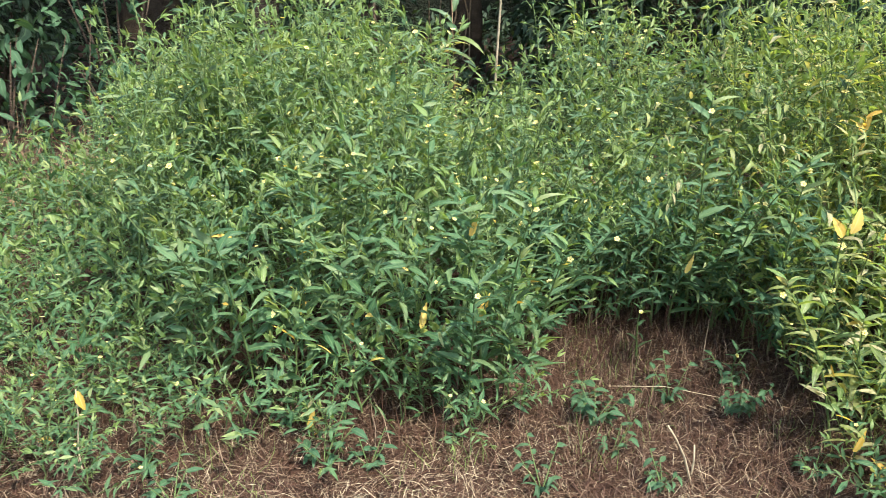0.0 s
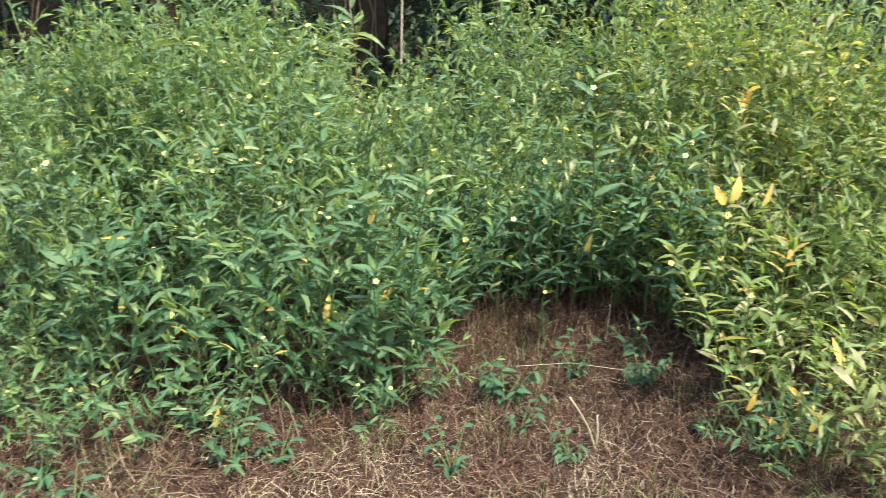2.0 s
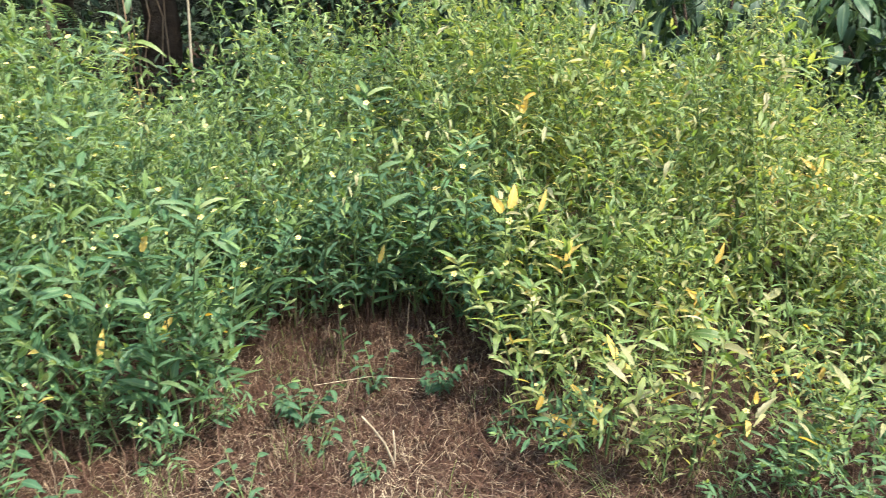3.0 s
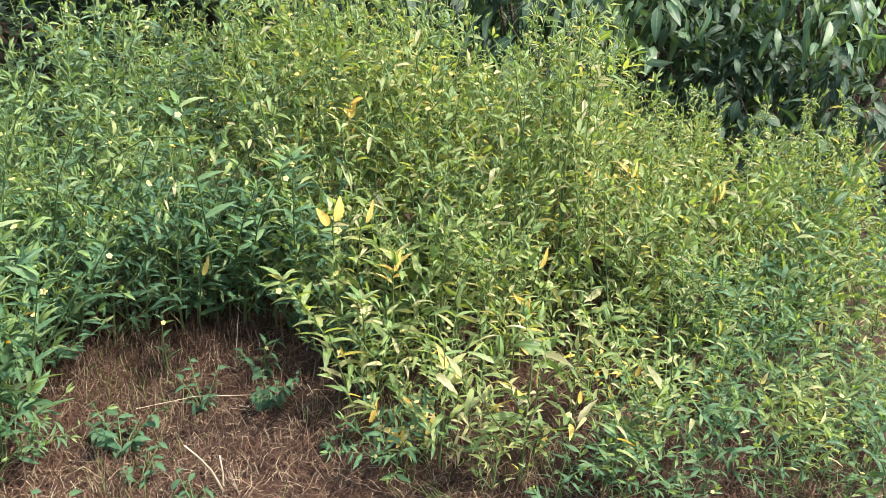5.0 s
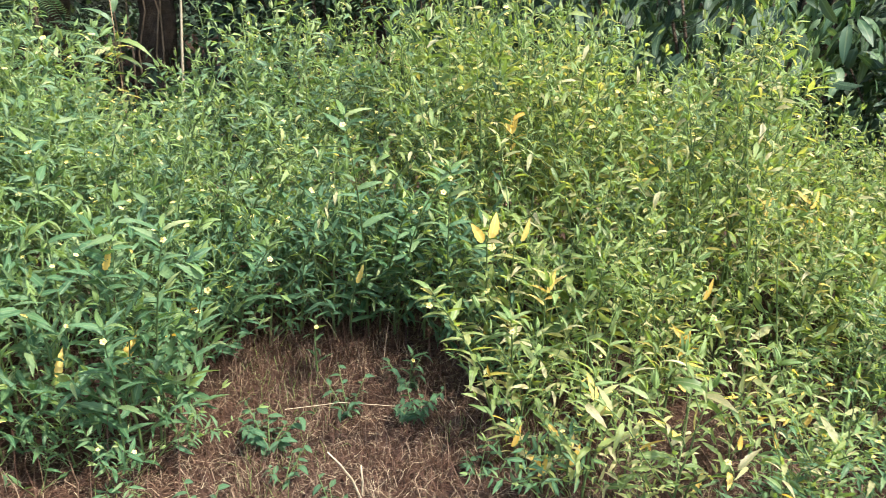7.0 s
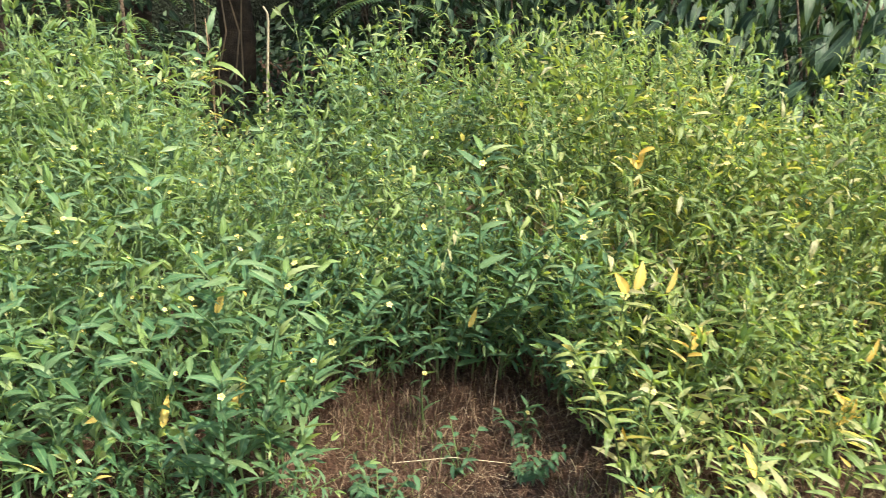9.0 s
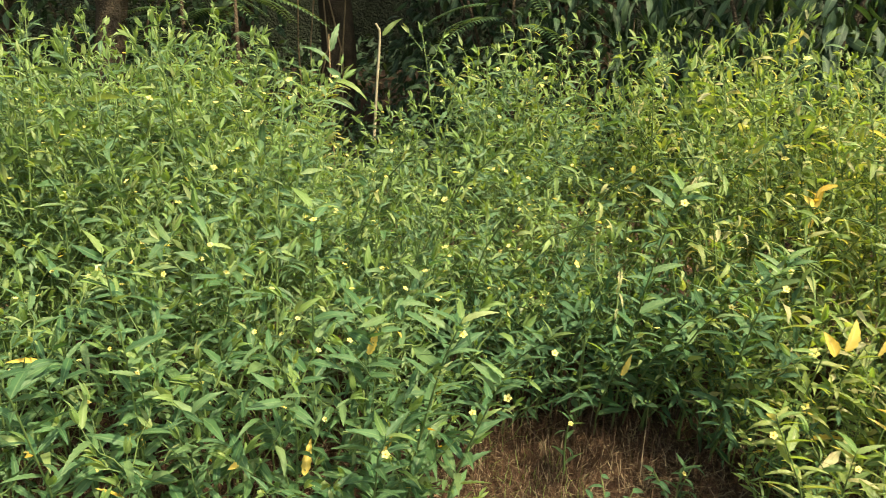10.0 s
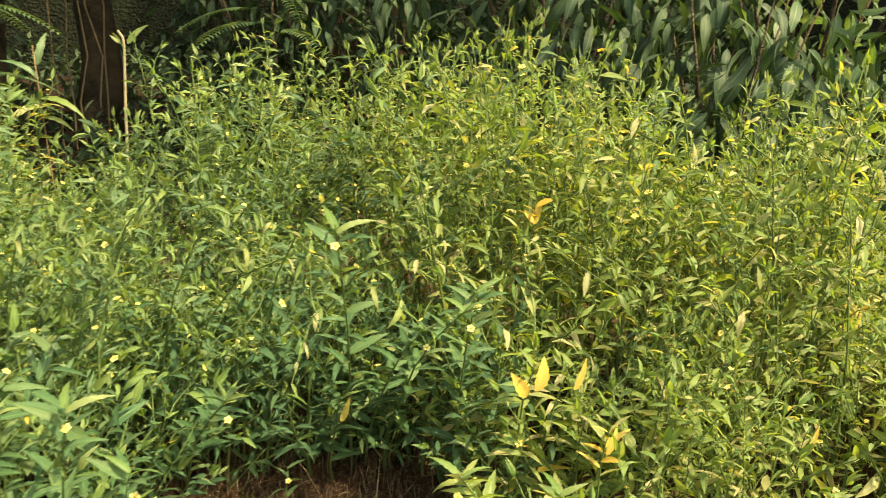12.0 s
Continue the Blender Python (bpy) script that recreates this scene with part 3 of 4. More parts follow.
for tip, base, sort in (((0.285, 2.2, 0.77), (0.22, 2.55), 0), ((0.377, 2.18, 0.64), (0.3, 2.5), 0), ((0.0, 2.35, 0.96), (0.0, 2.6), 0), ((0.73, 2.25, 1.02), (1.0, 3.12), 0), ((1.2, 2.2, 0.42), (1.28, 2.35), 1), ((0.133, 2.14, 0.55), (0.12, 2.45), 0),
                        ((-0.4, 2.3, 0.88), (-0.4, 2.6), 0), ((-0.61, 2.05, 0.92), (-0.56, 2.5), 0), ((0.56, 2.47, 0.6), (0.5, 3.1), 0), ((0.925, 2.12, 0.565), (1.22, 2.3), 1), ((1.015, 2.3, 0.815), (1.1, 3.12), 0), ((0.98, 2.45, 0.715), (1.05, 3.15), 0), ((1.05, 2.35, 0.84), (1.25, 2.9), 0)):
    shoot(tip, base, 0.11, OLIVE_SET if sort else GREEN_SET, L_OLIVE if sort else L_GREEN)
shoot((0.122, 2.48, 0.63), (0.12, 2.6), 0.11, GREEN_SET, "green weed shoot with one yellow leaf", False, 1)
shoot((1.125, 2.21, 0.73), (1.3, 2.65), 0.09, OLIVE_SET, "weed shoot with two large withered yellow leaves", False, 2, 16, 0.1)
shoot((1.235, 2.245, 0.7), (1.36, 2.65), 0.09, OLIVE_SET, "weed shoot with a withered yellow leaf", False, 1, 16, 0.1)
shoot((0.89, 2.83, 0.38), (0.92, 3.08), 0.1, GREEN_SET, "low green weed with an orange yellow leaf", False, 1, 14)
shoot((0.742, 2.82, 0.21), (0.745, 2.85), 0.07, GREEN_SET, "thin weed shoot with one pale flower", True, 0, 9, 0.05, 0.2)
shoot((1.055, 2.7, 0.1), (1.06, 2.71), 0.07, GREEN_SET, "thin weed shoot with one pale flower", True, 0, 9, 0.05, 0.2)

for tip, base in (((1.3, 1.97, 0.13), (1.32, 2.02)), ((1.2, 1.96, 0.12), (1.24, 2)), ((1.56, 1.77, 0.13), (1.58, 1.83)), ((1.18, 2.1, 0.13), (1.22, 2.15)), ((2.01, 1.89, 0.18), (2.03, 1.95)), ((2.15, 1.69, 0.22), (2.18, 1.75)), ((-0.36, 2.28, 0.09), (-0.35, 2.3)), ((1.8, 2.15, 0.5), (1.85, 2.3)), ((2.4, 2.4, 0.55), (2.42, 2.5))):
    shoot(tip, base, 0.075, OLIVE_SET, "weed shoot with pale and yellow withered leaves", False, 1, 12, 0.2)
WITHERED_SET = {"leaf": OLIVE_SET["leaf"], "young": OLIVE_SET["young"], "odd": [one_mesh("leaf", k, YELLOW) for k in (LEAVES[0], LEAVES[2], ROUND[0])]}
for tip in ((1.32, 2.23, 0.54), (2.36, 2.38, 0.68), (1.66, 2.03, 0.4), (2.22, 2.44, 0.64), (1.48, 2.93, 0.86), (2.72, 2.28, 0.58), (1.87, 2.58, 0.78)):
    shoot(tip, (tip[0] + 0.05, tip[1] + 0.12), 0.09, WITHERED_SET, "weed shoot hung with many yellowed leaves", False, 1, 11, 0.55, 0.6)
for x, y, z, dx in ((0.62, 2.3, 0.95, 0.2), (0.74, 2.2, 0.86, 0.26), (0.87, 2.25, 1.0, 0.18), (1.02, 2.3, 0.82, 0.22), (0.47, 2.35, 1.0, 0.2), (1.17, 2.2, 0.9, 0.2), (0.24, 2.4, 0.98, 0.2), (0.8, 2.4, 0.7, -0.2), (1.37, 2.4, 0.85, 0.2)):
    root = tagged(new("arching_stem"), "thin pale stem arching out of the weeds", "stem", "arching stems")
    root.matrix_basis = Matrix.Translation((x - dx, 3.2, swell(x - dx, 3.2) - 0.02))
    path = [Vector((dx * 1.6 * q ** 1.6, (y - 3.2) * q ** 1.6, z * math.sin(q * 1.9) * 1.06)) for q in (0, 0.2, 0.4, 0.55, 0.7, 0.8, 0.9, 1.0)]
    part("stem", stem_mesh([(path, [0.003, 0.0027, 0.0024, 0.002, 0.0017, 0.0014, 0.0012, 0.001])], STEM), root)
    for k in range(9):
        q = 3 + k * 0.5
        p = path[int(q)].lerp(path[min(int(q) + 1, 7)], q - int(q))
        part("leaf", rng.choice(OLIVE_SET["leaf"]), root, frame_of(p, around((0.3 * (-1) ** k, -0.5, -0.1), 0.3), around((0, 0, 1), 0.3), rng.uniform(0.03, 0.06)))
brown = tagged(new("withered_leaf", one_mesh("withered_leaf", LEAVES[2], BROWN)), "curled dark brown dead leaf caught among weeds", "leaf")
brown.matrix_basis = frame_of((1.98, 2.11, 0.13), (0.8, 0, 0.35), (0, -0.8, 0.6), 0.1)
fallen = tagged(new("fallen_leaf", one_mesh("fallen_leaf", ROUND[0], YELLOW)), "yellow leaf lying on the dry grass", "leaf")
fallen.matrix_basis = frame_of((-1.1, 2.22, swell(-1.1, 2.22) + 0.025), (-1, 0.1, 0.05), (0, -0.5, 1), 0.06)

# ---- low broad-leaved weeds on the bare soil ----
ROUND_LEAF = [one_mesh("leaf", leaf_shape(6, w, d, 0.25, 0.08, 0.4, t), MATT) for w, d, t in ((0.36, 0.6, 0.0), (0.42, 0.9, 0.3), (0.3, 1.2, -0.3))]


def low_weed(stems, reach, per_stem, size, label):
    root = tagged(new("low_weed"), label, "plant", "low weeds on the bare soil")
    paths = []
    for k in range(stems):
        a = k * math.tau / stems + rng.random()
        ln = rng.uniform(*reach)
        steep = rng.uniform(0.9, 1.8)
        paths.append([Vector((math.cos(a) * q * ln, math.sin(a) * q * ln, steep * ln * q)) for q in (0, 0.4, 0.7, 1.0)])
        for j in range(per_stem):
            q = 0.3 + 0.75 * j / per_stem
            b = a + (1.1 if j % 2 else -1.1) + rng.gauss(0, 0.4)
            p = Vector((math.cos(a) * q * ln, math.sin(a) * q * ln, steep * ln * q))
            part("leaf", rng.choice(ROUND_LEAF), root, frame_of(p, (math.cos(b), math.sin(b), rng.uniform(-0.2, 0.4)), around((0, 0, 1), 0.3), rng.uniform(*size)))
    for p in paths:
        part("stem", stem_mesh([(p, [0.002, 0.0017, 0.0013, 0.0008])], STEM), root)
    return root


def settle(x, y, turn, size=1.0):
    return Matrix.Translation((x, y, swell(x, y))) @ Matrix.Rotation(turn, 4, "Z") @ Matrix.Scale(size, 4)


clump = low_weed(8, (0.05, 0.12), 8, (0.036, 0.062), "dense dark green broad-leaved weed clump on dry grass")
clump.matrix_basis = settle(0.53, 2.44, 0)
copy_thing(clump, settle(1.0, 2.47, 2.0, 0.8))
small = "small dark green broad-leaved weed on dry grass"
weeds = [low_weed(5, (0.04, 0.1), 5, (0.03, 0.052), small) for k in range(3)]
LOW = ((-0.44, 2.39), (0.8, 2.56), (-0.17, 2.16), (-0.62, 2.69), (0.32, 2.09), (0.66, 2.09), (-0.8, 2.11), (-1.07, 2.26), (-0.67, 1.96), (0.04, 2.54), (-0.3, 2.16), (1.1, 2.14), (1.03, 2.69), (0.55, 2.26))
for k, (x, y) in enumerate(LOW):
    if k < 3:
        weeds[k].matrix_basis = settle(x, y, k)
    else:
        copy_thing(weeds[k % 3], settle(x, y, k * 1.9, rng.uniform(0.75, 1.2)))


# ---- dry stalks and twigs ----
def stick(name, label, category, paths, mat, sides=6):
    root = tagged(new(name), label, category)
    base = Vector(paths[0][0][0])
    root.matrix_basis = Matrix.Translation(base)
    for pts, r0, r1 in paths:
        s = Sheet()
        n = len(pts)
        tube(s, [Vector(p) - base for p in pts], [r0 + (r1 - r0) * k / (n - 1) for k in range(n)], sides)
        part("stalk", s.mesh("stalk", mat), root)
    return root


stick("dry_stalk", "forked pale dry grass stalk leaning over bare soil", "stalk", [([(0.745, 2.12, -0.01), (0.71, 2.09, 0.09), (0.67, 2.05, 0.17), (0.635, 2.02, 0.23)], 0.0036, 0.0022), ([(0.745, 2.12, 0.01), (0.745, 2.11, 0.06), (0.738, 2.1, 0.12)], 0.003, 0.002)], PALESTRAW)
lone = stick("dry_stalk", "thin pale upright stalk with a yellow leaf", "stalk", [([(-0.95, 2.07, -0.01), (-0.955, 2.07, 0.12), (-0.94, 2.07, 0.22), (-0.93, 2.06, 0.31)], 0.0024, 0.0014)], PALESTRAW)
part("leaf", one_mesh("leaf", WIDE, YELLOW), lone, frame_of((0.02, 0, 0.31), (0.2, -0.3, -0.8), (0, -1, 0.2), 0.06), "withered yellow leaf")
dead = stick("dead_stem", "tall pale dead stem with a bent tip", "stem", [([(0.42, 6.4, -0.02), (0.42, 6.4, 0.4), (0.435, 6.4, 0.8), (0.45, 6.4, 1.1), (0.445, 6.39, 1.16), (0.42, 6.38, 1.2)], 0.011, 0.007)], PALESTRAW)
part("dead_leaf", one_mesh("dead_leaf", LEAVES[1], OLIVE), dead, frame_of((0.05, 0, 1.14), (0.5, 0, 0.75), (-0.4, -0.8, 0.3), 0.2))
cane = stick("tall_cane", "tall thin cane with long drooping leaves, paled for sun glare", "plant", [([(0.12, 4.8, -0.02), (0.11, 4.8, 0.5), (0.09, 4.8, 0.95), (0.08, 4.79, 1.2)], 0.0045, 0.002)], WOODY)
# the paler leaf colours imitate glare of the sun on the blades
for z, way, size, mat in ((1.08, (-0.55, -0.1, 0.85), 0.19, GREEN), (1.0, (0.8, -0.6, 0.2), 0.22, OLIVE), (0.97, (-0.75, -0.7, 0.1), 0.2, OLIVE), (0.92, (0.8, -0.5, 0.15), 0.15, YOUNG), (1.14, (0.2, -0.1, 1.0), 0.17, GREEN)):
    part("leaf", one_mesh("leaf", NARROW[1], mat), cane, frame_of((-0.03, 0, z), way, around((0.1, -0.5, 1), 0.2), size))
for x, y, a, ln in ((-1.9, 4.4, 0.5, 0.5), (-1.75, 4.5, -0.5, 0.4), (-2.3, 4.8, 0.25, 0.9), (-2.6, 4.6, -0.2, 0.7), (-2.1, 5.0, 0.1, 1.0), (-3.0, 4.7, 0.6, 0.6), (-2.9, 4.5, -0.6, 0.5), (-1.6, 4.6, 0.35, 0.55), (-2.4, 4.4, -0.4, 0.45), (-3.4, 4.8, 0.2, 0.7)):
    stick("dry_twig", "bare brown twig leaning before the dark wood", "twig", [([(x, y, -0.02), (x + math.sin(a) * ln * 0.5, y, 0.1 + math.cos(a) * ln * 0.5), (x + math.sin(a) * ln * 1.05, y + 0.05, 0.12 + math.cos(a) * ln)], 0.0045, 0.0018)], BARK)
stick("fallen_straw", "long pale straw lying across the matted grass", "straw", [([(0.6, 2.6, 0.03), (0.78, 2.57, 0.045), (0.96, 2.52, 0.03)], 0.0014, 0.001)], PALESTRAW)

# ---- dry grass on the ground ----
def blades(count, box, length, width, tilt, name, mat, label, keep=None, gnarl=0.3):
    s = Sheet()
    for k in range(count):
        x, y = rng.uniform(box[0], box[1]), rng.uniform(box[2], box[3])
        if keep and not keep(x, y):
            continue
        a, ln = rng.random() * math.tau, rng.uniform(*length)
        el = rng.uniform(*tilt)
        d = Vector((math.cos(a) * math.cos(el), math.sin(a) * math.cos(el), math.sin(el)))
        side = Vector((-math.sin(a), math.cos(a), rng.uniform(-0.6, 0.6))).normalized() * rng.uniform(*width)
        p = Vector((x, y, swell(x, y) + rng.uniform(0.0, 0.012)))
        q = p + d * ln * 0.5 + around((0, 0, 0), ln * gnarl * 0.2)
        r = p + d * ln + around((0, 0, 0), ln * gnarl * 0.4) - Vector((0, 0, ln * gnarl * 0.4))
        r.z = max(r.z, swell(r.x, r.y) + 0.003)
        q.z = max(q.z, swell(q.x, q.y) + 0.004)
        s.put([p - side, p + side, q + side * 0.8, q - side * 0.8, r], [(0, 1, 2, 3), (3, 2, 4)], [(0, 0), (1, 0), (1, 0.5), (0, 0.5), (0.5, 1)])
    return tagged(new(name, s.mesh(name, mat, False)), label, "grass", kind="stuff")


blades(112000, (-2.2, 2.6, 1.3, 3.3), (0.025, 0.1), (0.0007, 0.0017), (-0.05, 0.6), "dry_grass", STRAW, "cut dry brown grass lying matted on the soil", None, 0.5)
blades(30000, (-5.0, 6.5, -2.5, 4.8), (0.03, 0.11), (0.0009, 0.002), (-0.05, 0.6), "dry_grass", STRAW, "cut dry brown grass lying matted on the soil",
       lambda x, y: not (-2.2 < x < 2.6 and 1.3 < y < 3.3) and rng.random() < 1.15 - 0.17 * max(abs(x - 0.7) - 1.5, 2.0 - y, 0))
blades(48000, (-2.4, 2.6, 0.8, 3.0), (0.02, 0.1), (0.0005, 0.0011), (-0.05, 0.6), "pale_straw", PALESTRAW, "bleached straw scattered over brown dry grass",
       lambda x, y: rng.random() < (math.exp(-((x + 0.25) / 0.9) ** 2) * smooth(2.6, 2.1, y) + 0.1) * (0.15 + 1.5 * max(0, noise.noise((x * 3.5, y * 3.5, 2)) + 0.12)), 0.6)
blades(2600, (0.35, 1.45, 2.1, 3.3), (0.04, 0.14), (0.0007, 0.0013), (0.8, 1.5), "stubble", STRAW, "brown upright stubble in the gap between weeds", None, 0.2)
blades(4500, (-2.0, 3.0, 1.0, 3.9), (0.1, 0.32), (0.0008, 0.0016), (0.9, 1.55), "standing_straw", STRAW, "upright dry brown stalks between the weeds", lambda x, y: y > front(x) - 0.35, 0.15)
blades(9000, (-2.2, 2.8, 1.3, 3.2), (0.03, 0.12), (0.0008, 0.0016), (0.5, 1.45), "green_grass", GRASS, "sparse short green grass blades", lambda x, y: noise.noise((x * 2.5, y * 2.5, 7)) > 0.08)

blades(700, (-4.2, -1.9, 4.6, 5.9), (0.25, 0.6), (0.0012, 0.0028), (0.7, 1.55), "dry_brush", VINE, "dry brown stalks standing before the dark wood", lambda x, y: x < -0.72 - 0.42 * (y - 2.5), 0.25)

# ---- woods behind ----
FOREST_LEAF = [leaf_shape(4, 0.34, 0.6, 0.2, 0, 0.4), leaf_shape(4, 0.4, 0.9, 0.15, 0, 0.42, 0.3), leaf_shape(4, 0.3, 1.1, 0.25, 0, 0.38, -0.3)]


FAR_LEAF = [leaf_shape(2, 0.4, 0.6, 0.2, 0, 0.4), leaf_shape(2, 0.46, 0.9, 0.15, 0, 0.42, 0.3)]
LONG_LEAF = [leaf_shape(5, 0.27, 0.7, 0.22, 0, 0.42), leaf_shape(5, 0.24, 1.0, 0.3, 0, 0.4, 0.3)]


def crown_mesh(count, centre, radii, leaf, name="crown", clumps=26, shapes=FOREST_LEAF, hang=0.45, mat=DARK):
    s = Sheet()
    heads = []
    for k in range(clumps):
        d = around((0, 0, 0), 1).normalized() * (rng.random() ** 0.4)
        heads.append(Vector((centre[0] + d.x * radii[0], centre[1] + d.y * radii[1], centre[2] + d.z * radii[2])))
    for k in range(count):
        h = rng.choice(heads)
        p = h + around((0, 0, 0), 0.16 * (radii[0] + radii[2]) / 2)
        way = around((p - h).normalized() + Vector((0, 0, -hang)), 0.5)
        put_leaf(s, rng.choice(shapes), frame_of(p, way, around((0, 0, 1), 0.5), leaf * rng.uniform(0.6, 1.3)))
    return s.mesh(name, mat)


def tree(x, y, height, girth, label, leaves=1150, low=0.35):
    root = tagged(new("tree"), label, "tree", "trees of the wood")
    root.matrix_basis = Matrix.Translation((x, y, swell(x, y) - 0.05))
    t = Sheet()
    bend = [Vector((0.12 * math.sin(k * 1.3 + x), 0.1 * math.cos(k * 1.1 + y), height * 0.8 * k / 7)) for k in range(8)]
    tube(t, bend, [girth * (1.25 if k == 0 else 1 - 0.1 * k) for k in range(8)], 12)
    part("trunk", t.mesh("trunk", BARK), root)
    for k in range(5):
        a, z = k * 2.4 + x, height * (low + 0.1 * k)
        limb = [Vector((math.cos(a) * q * 1.9, math.sin(a) * q * 1.9, z + q * 1.0 - 0.3 * q * q)) for q in (0, 0.35, 0.7, 1.0)]
        ls = Sheet()
        tube(ls, limb, [girth * 0.4, girth * 0.3, girth * 0.2, girth * 0.08], 7)
        part("limb", ls.mesh("limb", BARK), root)
    tagged(part("crown", crown_mesh(leaves, (0, 0, height * 0.66), (2.1, 2.0, height * 0.4), 0.3, shapes=FAR_LEAF), root), kind="stuff")
    return root


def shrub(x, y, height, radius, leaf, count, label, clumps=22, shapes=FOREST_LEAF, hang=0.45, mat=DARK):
    root = tagged(new("shrub"), label, "shrub", "shrubs at the wood's edge")
    root.matrix_basis = Matrix.Translation((x, y, swell(x, y) - 0.03))
    for k in range(6):
        a = k * math.tau / 6 + x
        path = [Vector((math.cos(a) * q * radius * 0.7, math.sin(a) * q * radius * 0.7, height * 0.9 * q ** 0.8)) for q in (0, 0.3, 0.6, 1.0)]
        ls = Sheet()
        tube(ls, path, [r * (0.002 + 0.0075 * height) for r in (1.2, 1.0, 0.7, 0.25)], 6)
        part("branch", ls.mesh("branch", BARK), root)
    tagged(part("foliage", crown_mesh(count, (0, 0, height * 0.55), (radius, radius, height * 0.5), leaf, "foliage", clumps, shapes, hang, mat), root), kind="stuff")


# crowns are mostly unseen; front ones are added thick to shade the wood's edge
for x, y, h, g in ((-1.4, 6.9, 7.0, 0.12), (1.9, 7.1, 7.0, 0.12), (4.6, 6.6, 6.5, 0.13), (-5.8, 7.2, 6.5, 0.14), (8.4, 5.4, 6.0, 0.13), (0.16, 9.4, 7.5, 0.2), (-2.6, 8.6, 8.0, 0.2), (2.6, 9.0, 8.0, 0.16), (5.2, 8.4, 7.0, 0.18), (-5.2, 7.4, 7.5, 0.2), (-0.9, 11.0, 9.0, 0.2), (3.9, 11.5, 9.0, 0.2), (7.6, 6.4, 6.0, 0.17), (-3.9, 11.0, 9.0, 0.2), (7.4, 10.0, 8.5, 0.2)):
    tree(x, y, h, g, "woodland tree with rough brown bark, leaves coloured dark for shade", 2300 if y < 7.2 else 1150)
# the low ones near x 0 are added to darken lit floor
for x, y, h, r, lf, n in ((-1.5, 7.4, 1.9, 0.8, 0.12, 1300), (-4.0, 7.6, 1.8, 0.8, 0.13, 1000), (1.5, 6.9, 2.0, 0.9, 0.12, 1500), (4.7, 4.2, 1.3, 0.8, 0.125, 1350), (5.6, 4.8, 2.2, 0.9, 0.125, 1500), (3.9, 5.7, 1.6, 0.9, 0.125, 1650), (4.3, 3.2, 0.9, 0.55, 0.125, 675), (6.2, 2.7, 1.8, 0.9, 0.125, 1350), (2.2, 6.3, 1.5, 0.8, 0.14, 900), (-5.4, 5.4, 1.6, 0.7, 0.12, 800), (1.5, 8.9, 2.2, 0.8, 0.12, 1100), (-1.0, 8.6, 2.2, 0.7, 0.12, 900), (-0.35, 6.1, 0.55, 0.5, 0.1, 420), (0.15, 7.3, 0.5, 0.6, 0.1, 420), (-0.6, 7.0, 0.6, 0.5, 0.1, 420), (0.55, 6.0, 0.55, 0.5, 0.1, 420), (-1.2, 5.9, 0.8, 0.5, 0.1, 420), (1.4, 5.8, 0.9, 0.5, 0.1, 420)):
    shrub(x, y, h, r, lf, n, "broad-leaved shrub coloured dark for the shade of the wood")
# dark leaves added over the floor to stand for woodland shade
under = Sheet()
for k in range(12000):
    x, y = rng.uniform(-8, 9), rng.uniform(5.4, 16.0)
    if x < -1.3 and y < 7.2 and rng.random() < 0.93:
        continue
    hgt = 0.12 + 0.4 * max(0, noise.noise((x * 0.9, y * 0.9, 11)) + 0.35) + 0.05 * max(0, y - 8)
    p = Vector((x, y, swell(x, y) + rng.uniform(0.02, hgt)))
    put_leaf(under, rng.choice(FAR_LEAF), frame_of(p, around((0, -0.3, 0.2), 0.7), around((0, 0, 1), 0.4), rng.uniform(0.07, 0.15) * (1 + 0.08 * max(0, y - 7))))
tagged(new("undergrowth", under.mesh("undergrowth", DARK)), "low leafy filler coloured dark for the shade on the woodland floor", "undergrowth", kind="stuff")
for x, y, h, r, n in ((3.0, 5.7, 2.3, 0.95, 900), (3.35, 4.4, 1.7, 0.55, 420)):
    shrub(x, y, h, r, 0.2, n, "dark green shrub with long drooping pointed leaves", 26, LONG_LEAF, 1.3)
# GREEN instead of DARK puts sunlight into the colour of these two
shrub(4.2, 4.8, 2.3, 0.9, 0.2, 700, "grey-green shrub with long drooping leaves, coloured lighter for sun", 26, LONG_LEAF, 1.1, GREEN)
shrub(5.2, 3.6, 2.1, 0.9, 0.15, 1100, "grey-green shrub with long drooping leaves, coloured lighter for sun", 30, LONG_LEAF, 1.0, GREEN)
litter = Sheet()
for k in range(6500):
    x, y = rng.uniform(-6.5, 7.0), rng.uniform(4.0, 9.5)
    if y < 4.6 and x > -1.2:
        continue
    p = Vector((x, y, swell(x, y) + rng.uniform(0.004, 0.03)))
    put_leaf(litter, rng.choice(FAR_LEAF), frame_of(p, around((0, 0, 0), 1).normalized() * Vector((1, 1, 0.2)).length, around((0, -0.2, 1), 0.4), rng.uniform(0.05, 0.11)))
tagged(new("leaf_litter", litter.mesh("leaf_litter", LITTER)), "fallen brown leaves covering the woodland floor", "leaves", kind="stuff")
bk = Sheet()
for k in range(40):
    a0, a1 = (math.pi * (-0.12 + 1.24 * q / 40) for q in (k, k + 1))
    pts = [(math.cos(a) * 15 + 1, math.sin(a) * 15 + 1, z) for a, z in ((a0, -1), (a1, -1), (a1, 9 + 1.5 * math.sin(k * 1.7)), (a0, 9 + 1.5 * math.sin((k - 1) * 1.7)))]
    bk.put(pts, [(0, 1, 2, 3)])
tagged(new("backdrop", bk.mesh("backdrop", FAR)), "wall of distant woodland, coloured near black for its shade", "backdrop", kind="structure")


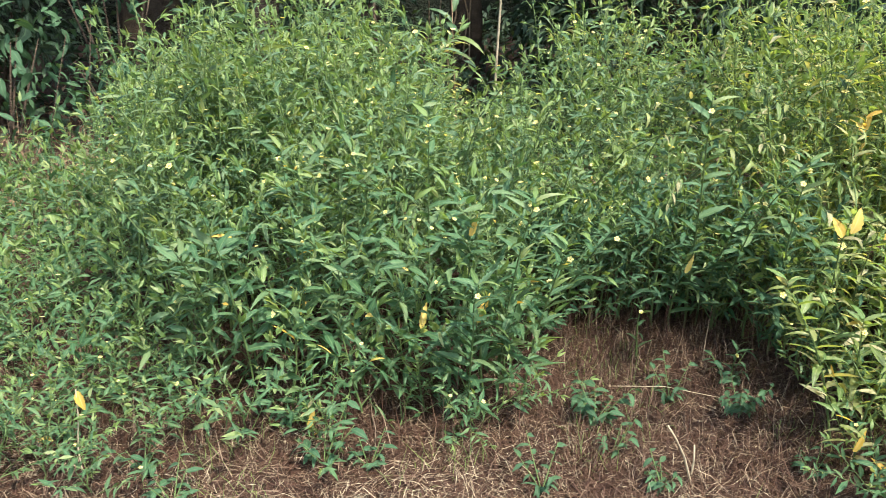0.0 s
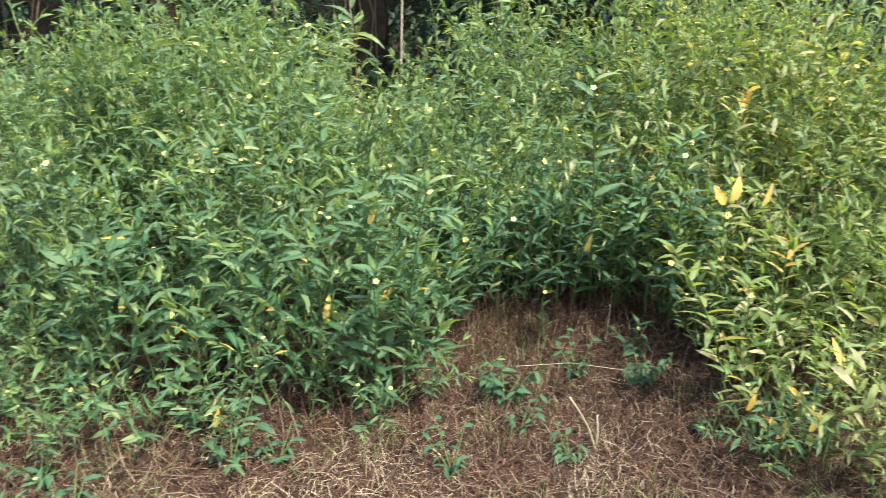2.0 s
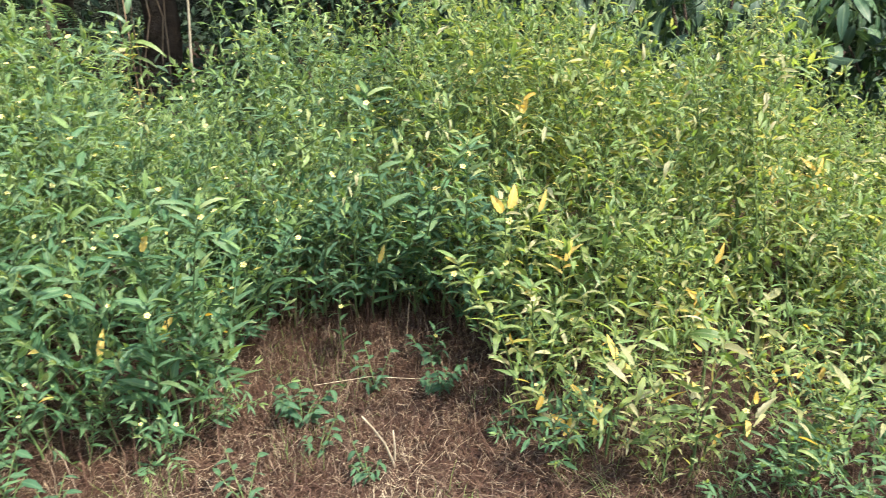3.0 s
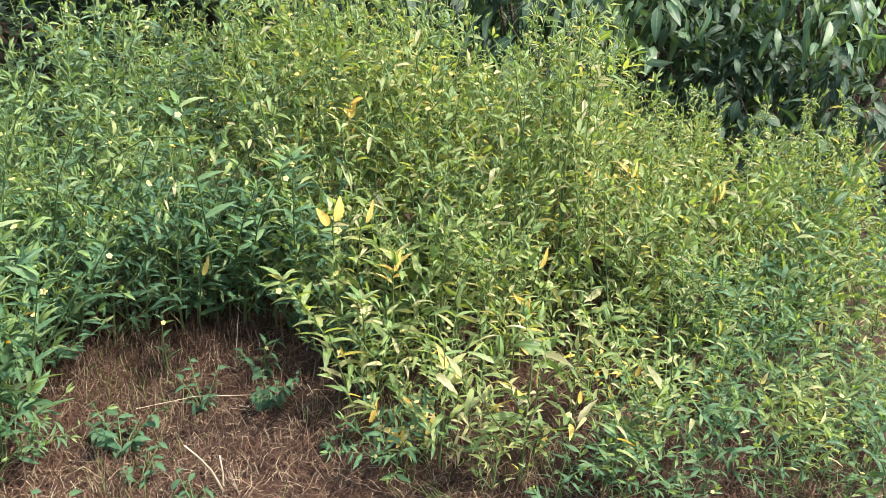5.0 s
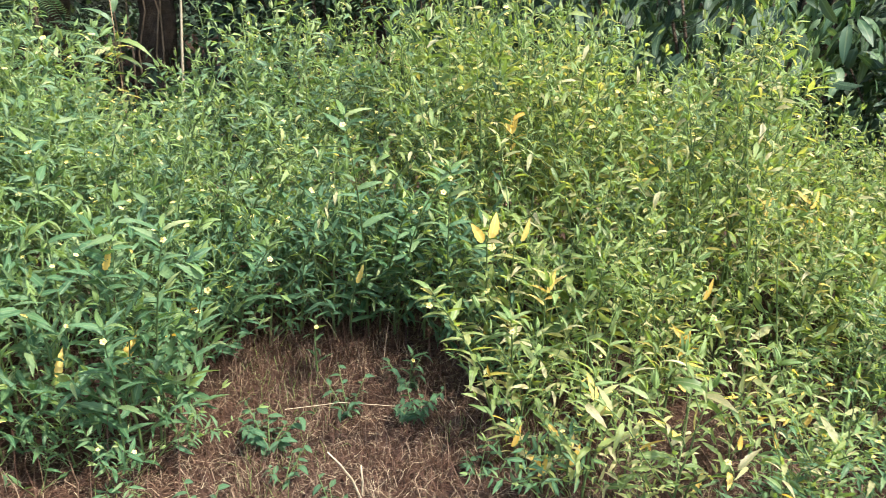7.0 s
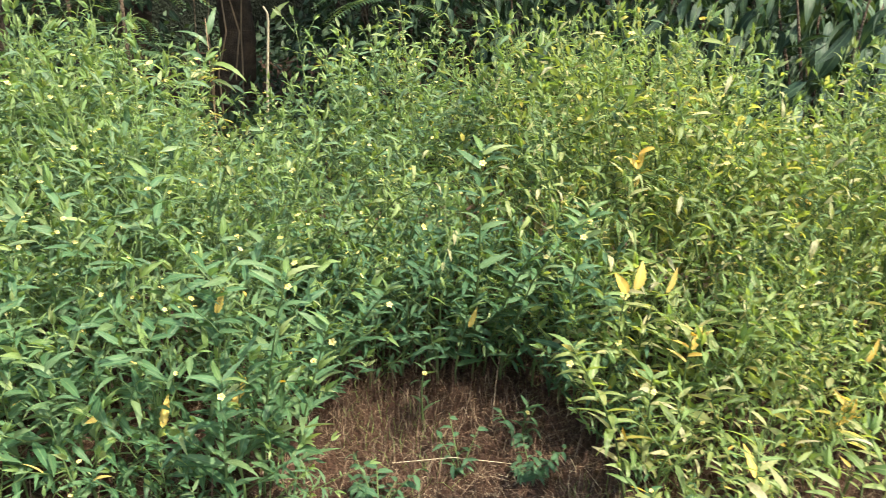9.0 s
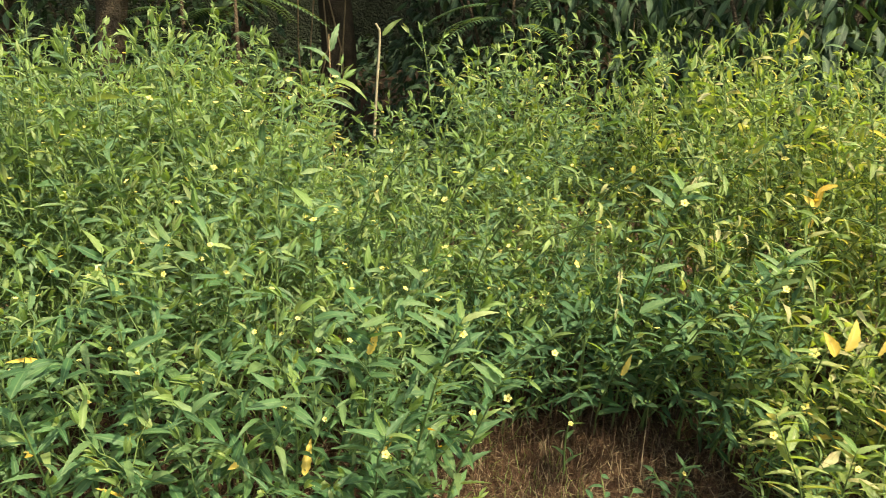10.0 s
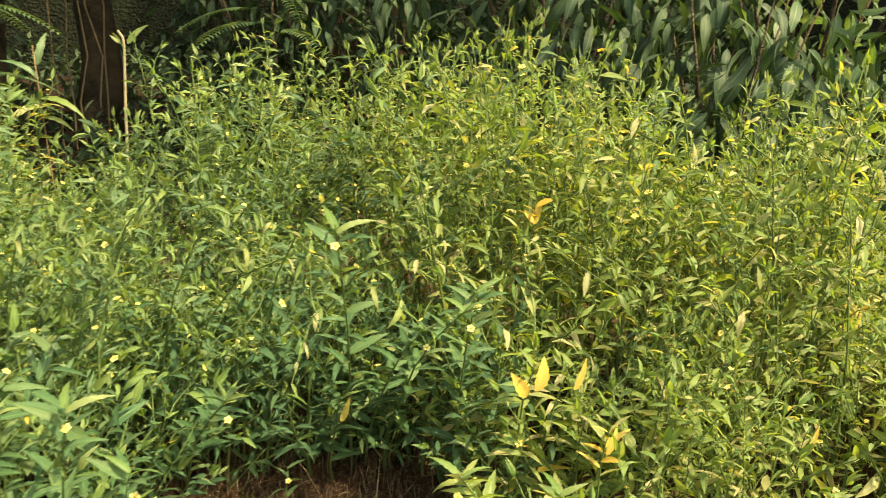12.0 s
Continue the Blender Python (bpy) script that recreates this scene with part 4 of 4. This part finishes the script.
def pinnate_bush(x, y, z, count, label):
    """Feathery compound leaves on thin branches."""
    root = tagged(new("feathery_shrub"), label, "shrub")
    root.matrix_basis = Matrix.Translation((x, y, swell(x, y)))
    for k in range(count):
        a = k * 2.4
        s = Sheet()
        start = Vector((0.1 * math.cos(a), 0.1 * math.sin(a), z + rng.uniform(-0.35, 0.5)))
        out = Vector((math.cos(a), math.sin(a), 0.1))
        spine = [start + out * 0.55 * q + Vector((0, 0, -0.25 * q * q)) for q in (0, 0.25, 0.5, 0.75, 1.0)]
        tube(s, spine, [0.004, 0.003, 0.0025, 0.002, 0.001], 4)
        for j in range(18):
            q = 0.15 + 0.045 * j
            p = start + out * 0.55 * q + Vector((0, 0, -0.25 * q * q))
            for side in (-1, 1):
                way = Vector((-out.y, out.x, 0)) * side + out * 0.35
                put_leaf(s, PLAIN[0], frame_of(p, way, (0, 0, 1), 0.1 * (1.15 - 0.6 * q)))
        # lighter leaf green makes up for sun missing on the fronds
        part("frond", s.mesh("frond", GREEN), root)
    t = Sheet()
    tube(t, [(0, 0, -0.05), (0.03, 0, z * 0.5), (0, 0.03, z + 0.5)], [0.025, 0.02, 0.008], 7)
    part("stem", t.mesh("stem", BARK), root)


for x, y, z in ((-0.5, 6.5, 1.05), (1.35, 6.4, 1.1), (-0.9, 6.9, 1.2)):
    pinnate_bush(x, y, z, 16, "shrub with feathery green compound leaves, coloured lighter for sun")
for x, y, h, r, n in ((-2.75, 5.3, 1.1, 0.4, 170), (-2.1, 5.7, 0.9, 0.45, 200), (-3.4, 5.6, 1.3, 0.5, 240), (-1.7, 5.3, 0.6, 0.35, 140), (-3.9, 4.9, 0.8, 0.45, 200), (-2.4, 6.4, 1.5, 0.5, 260)):
    shrub(x, y, h, r, 0.11, n, "small sparse shrub with broad dull green leaves", 12, FOREST_LEAF, 0.45, MATT)
for k in range(5):
    x0 = -0.12 + 0.11 * k + rng.uniform(-0.04, 0.04)
    stick("hanging_vine", "brown woody vine hanging along a tree trunk", "vine", [([(x0, 9.12 - 0.03 * (k % 3), -0.02), (x0 + rng.uniform(-0.06, 0.06), 9.13, 0.45), (x0 + rng.uniform(-0.07, 0.07), 9.15, 0.85), (x0 + rng.uniform(-0.08, 0.08), 9.16, 1.3), (x0 + rng.uniform(-0.08, 0.08), 9.18, 1.8), (x0 + rng.uniform(-0.1, 0.1), 9.22, 3.2)], 0.01, 0.006)], VINE)
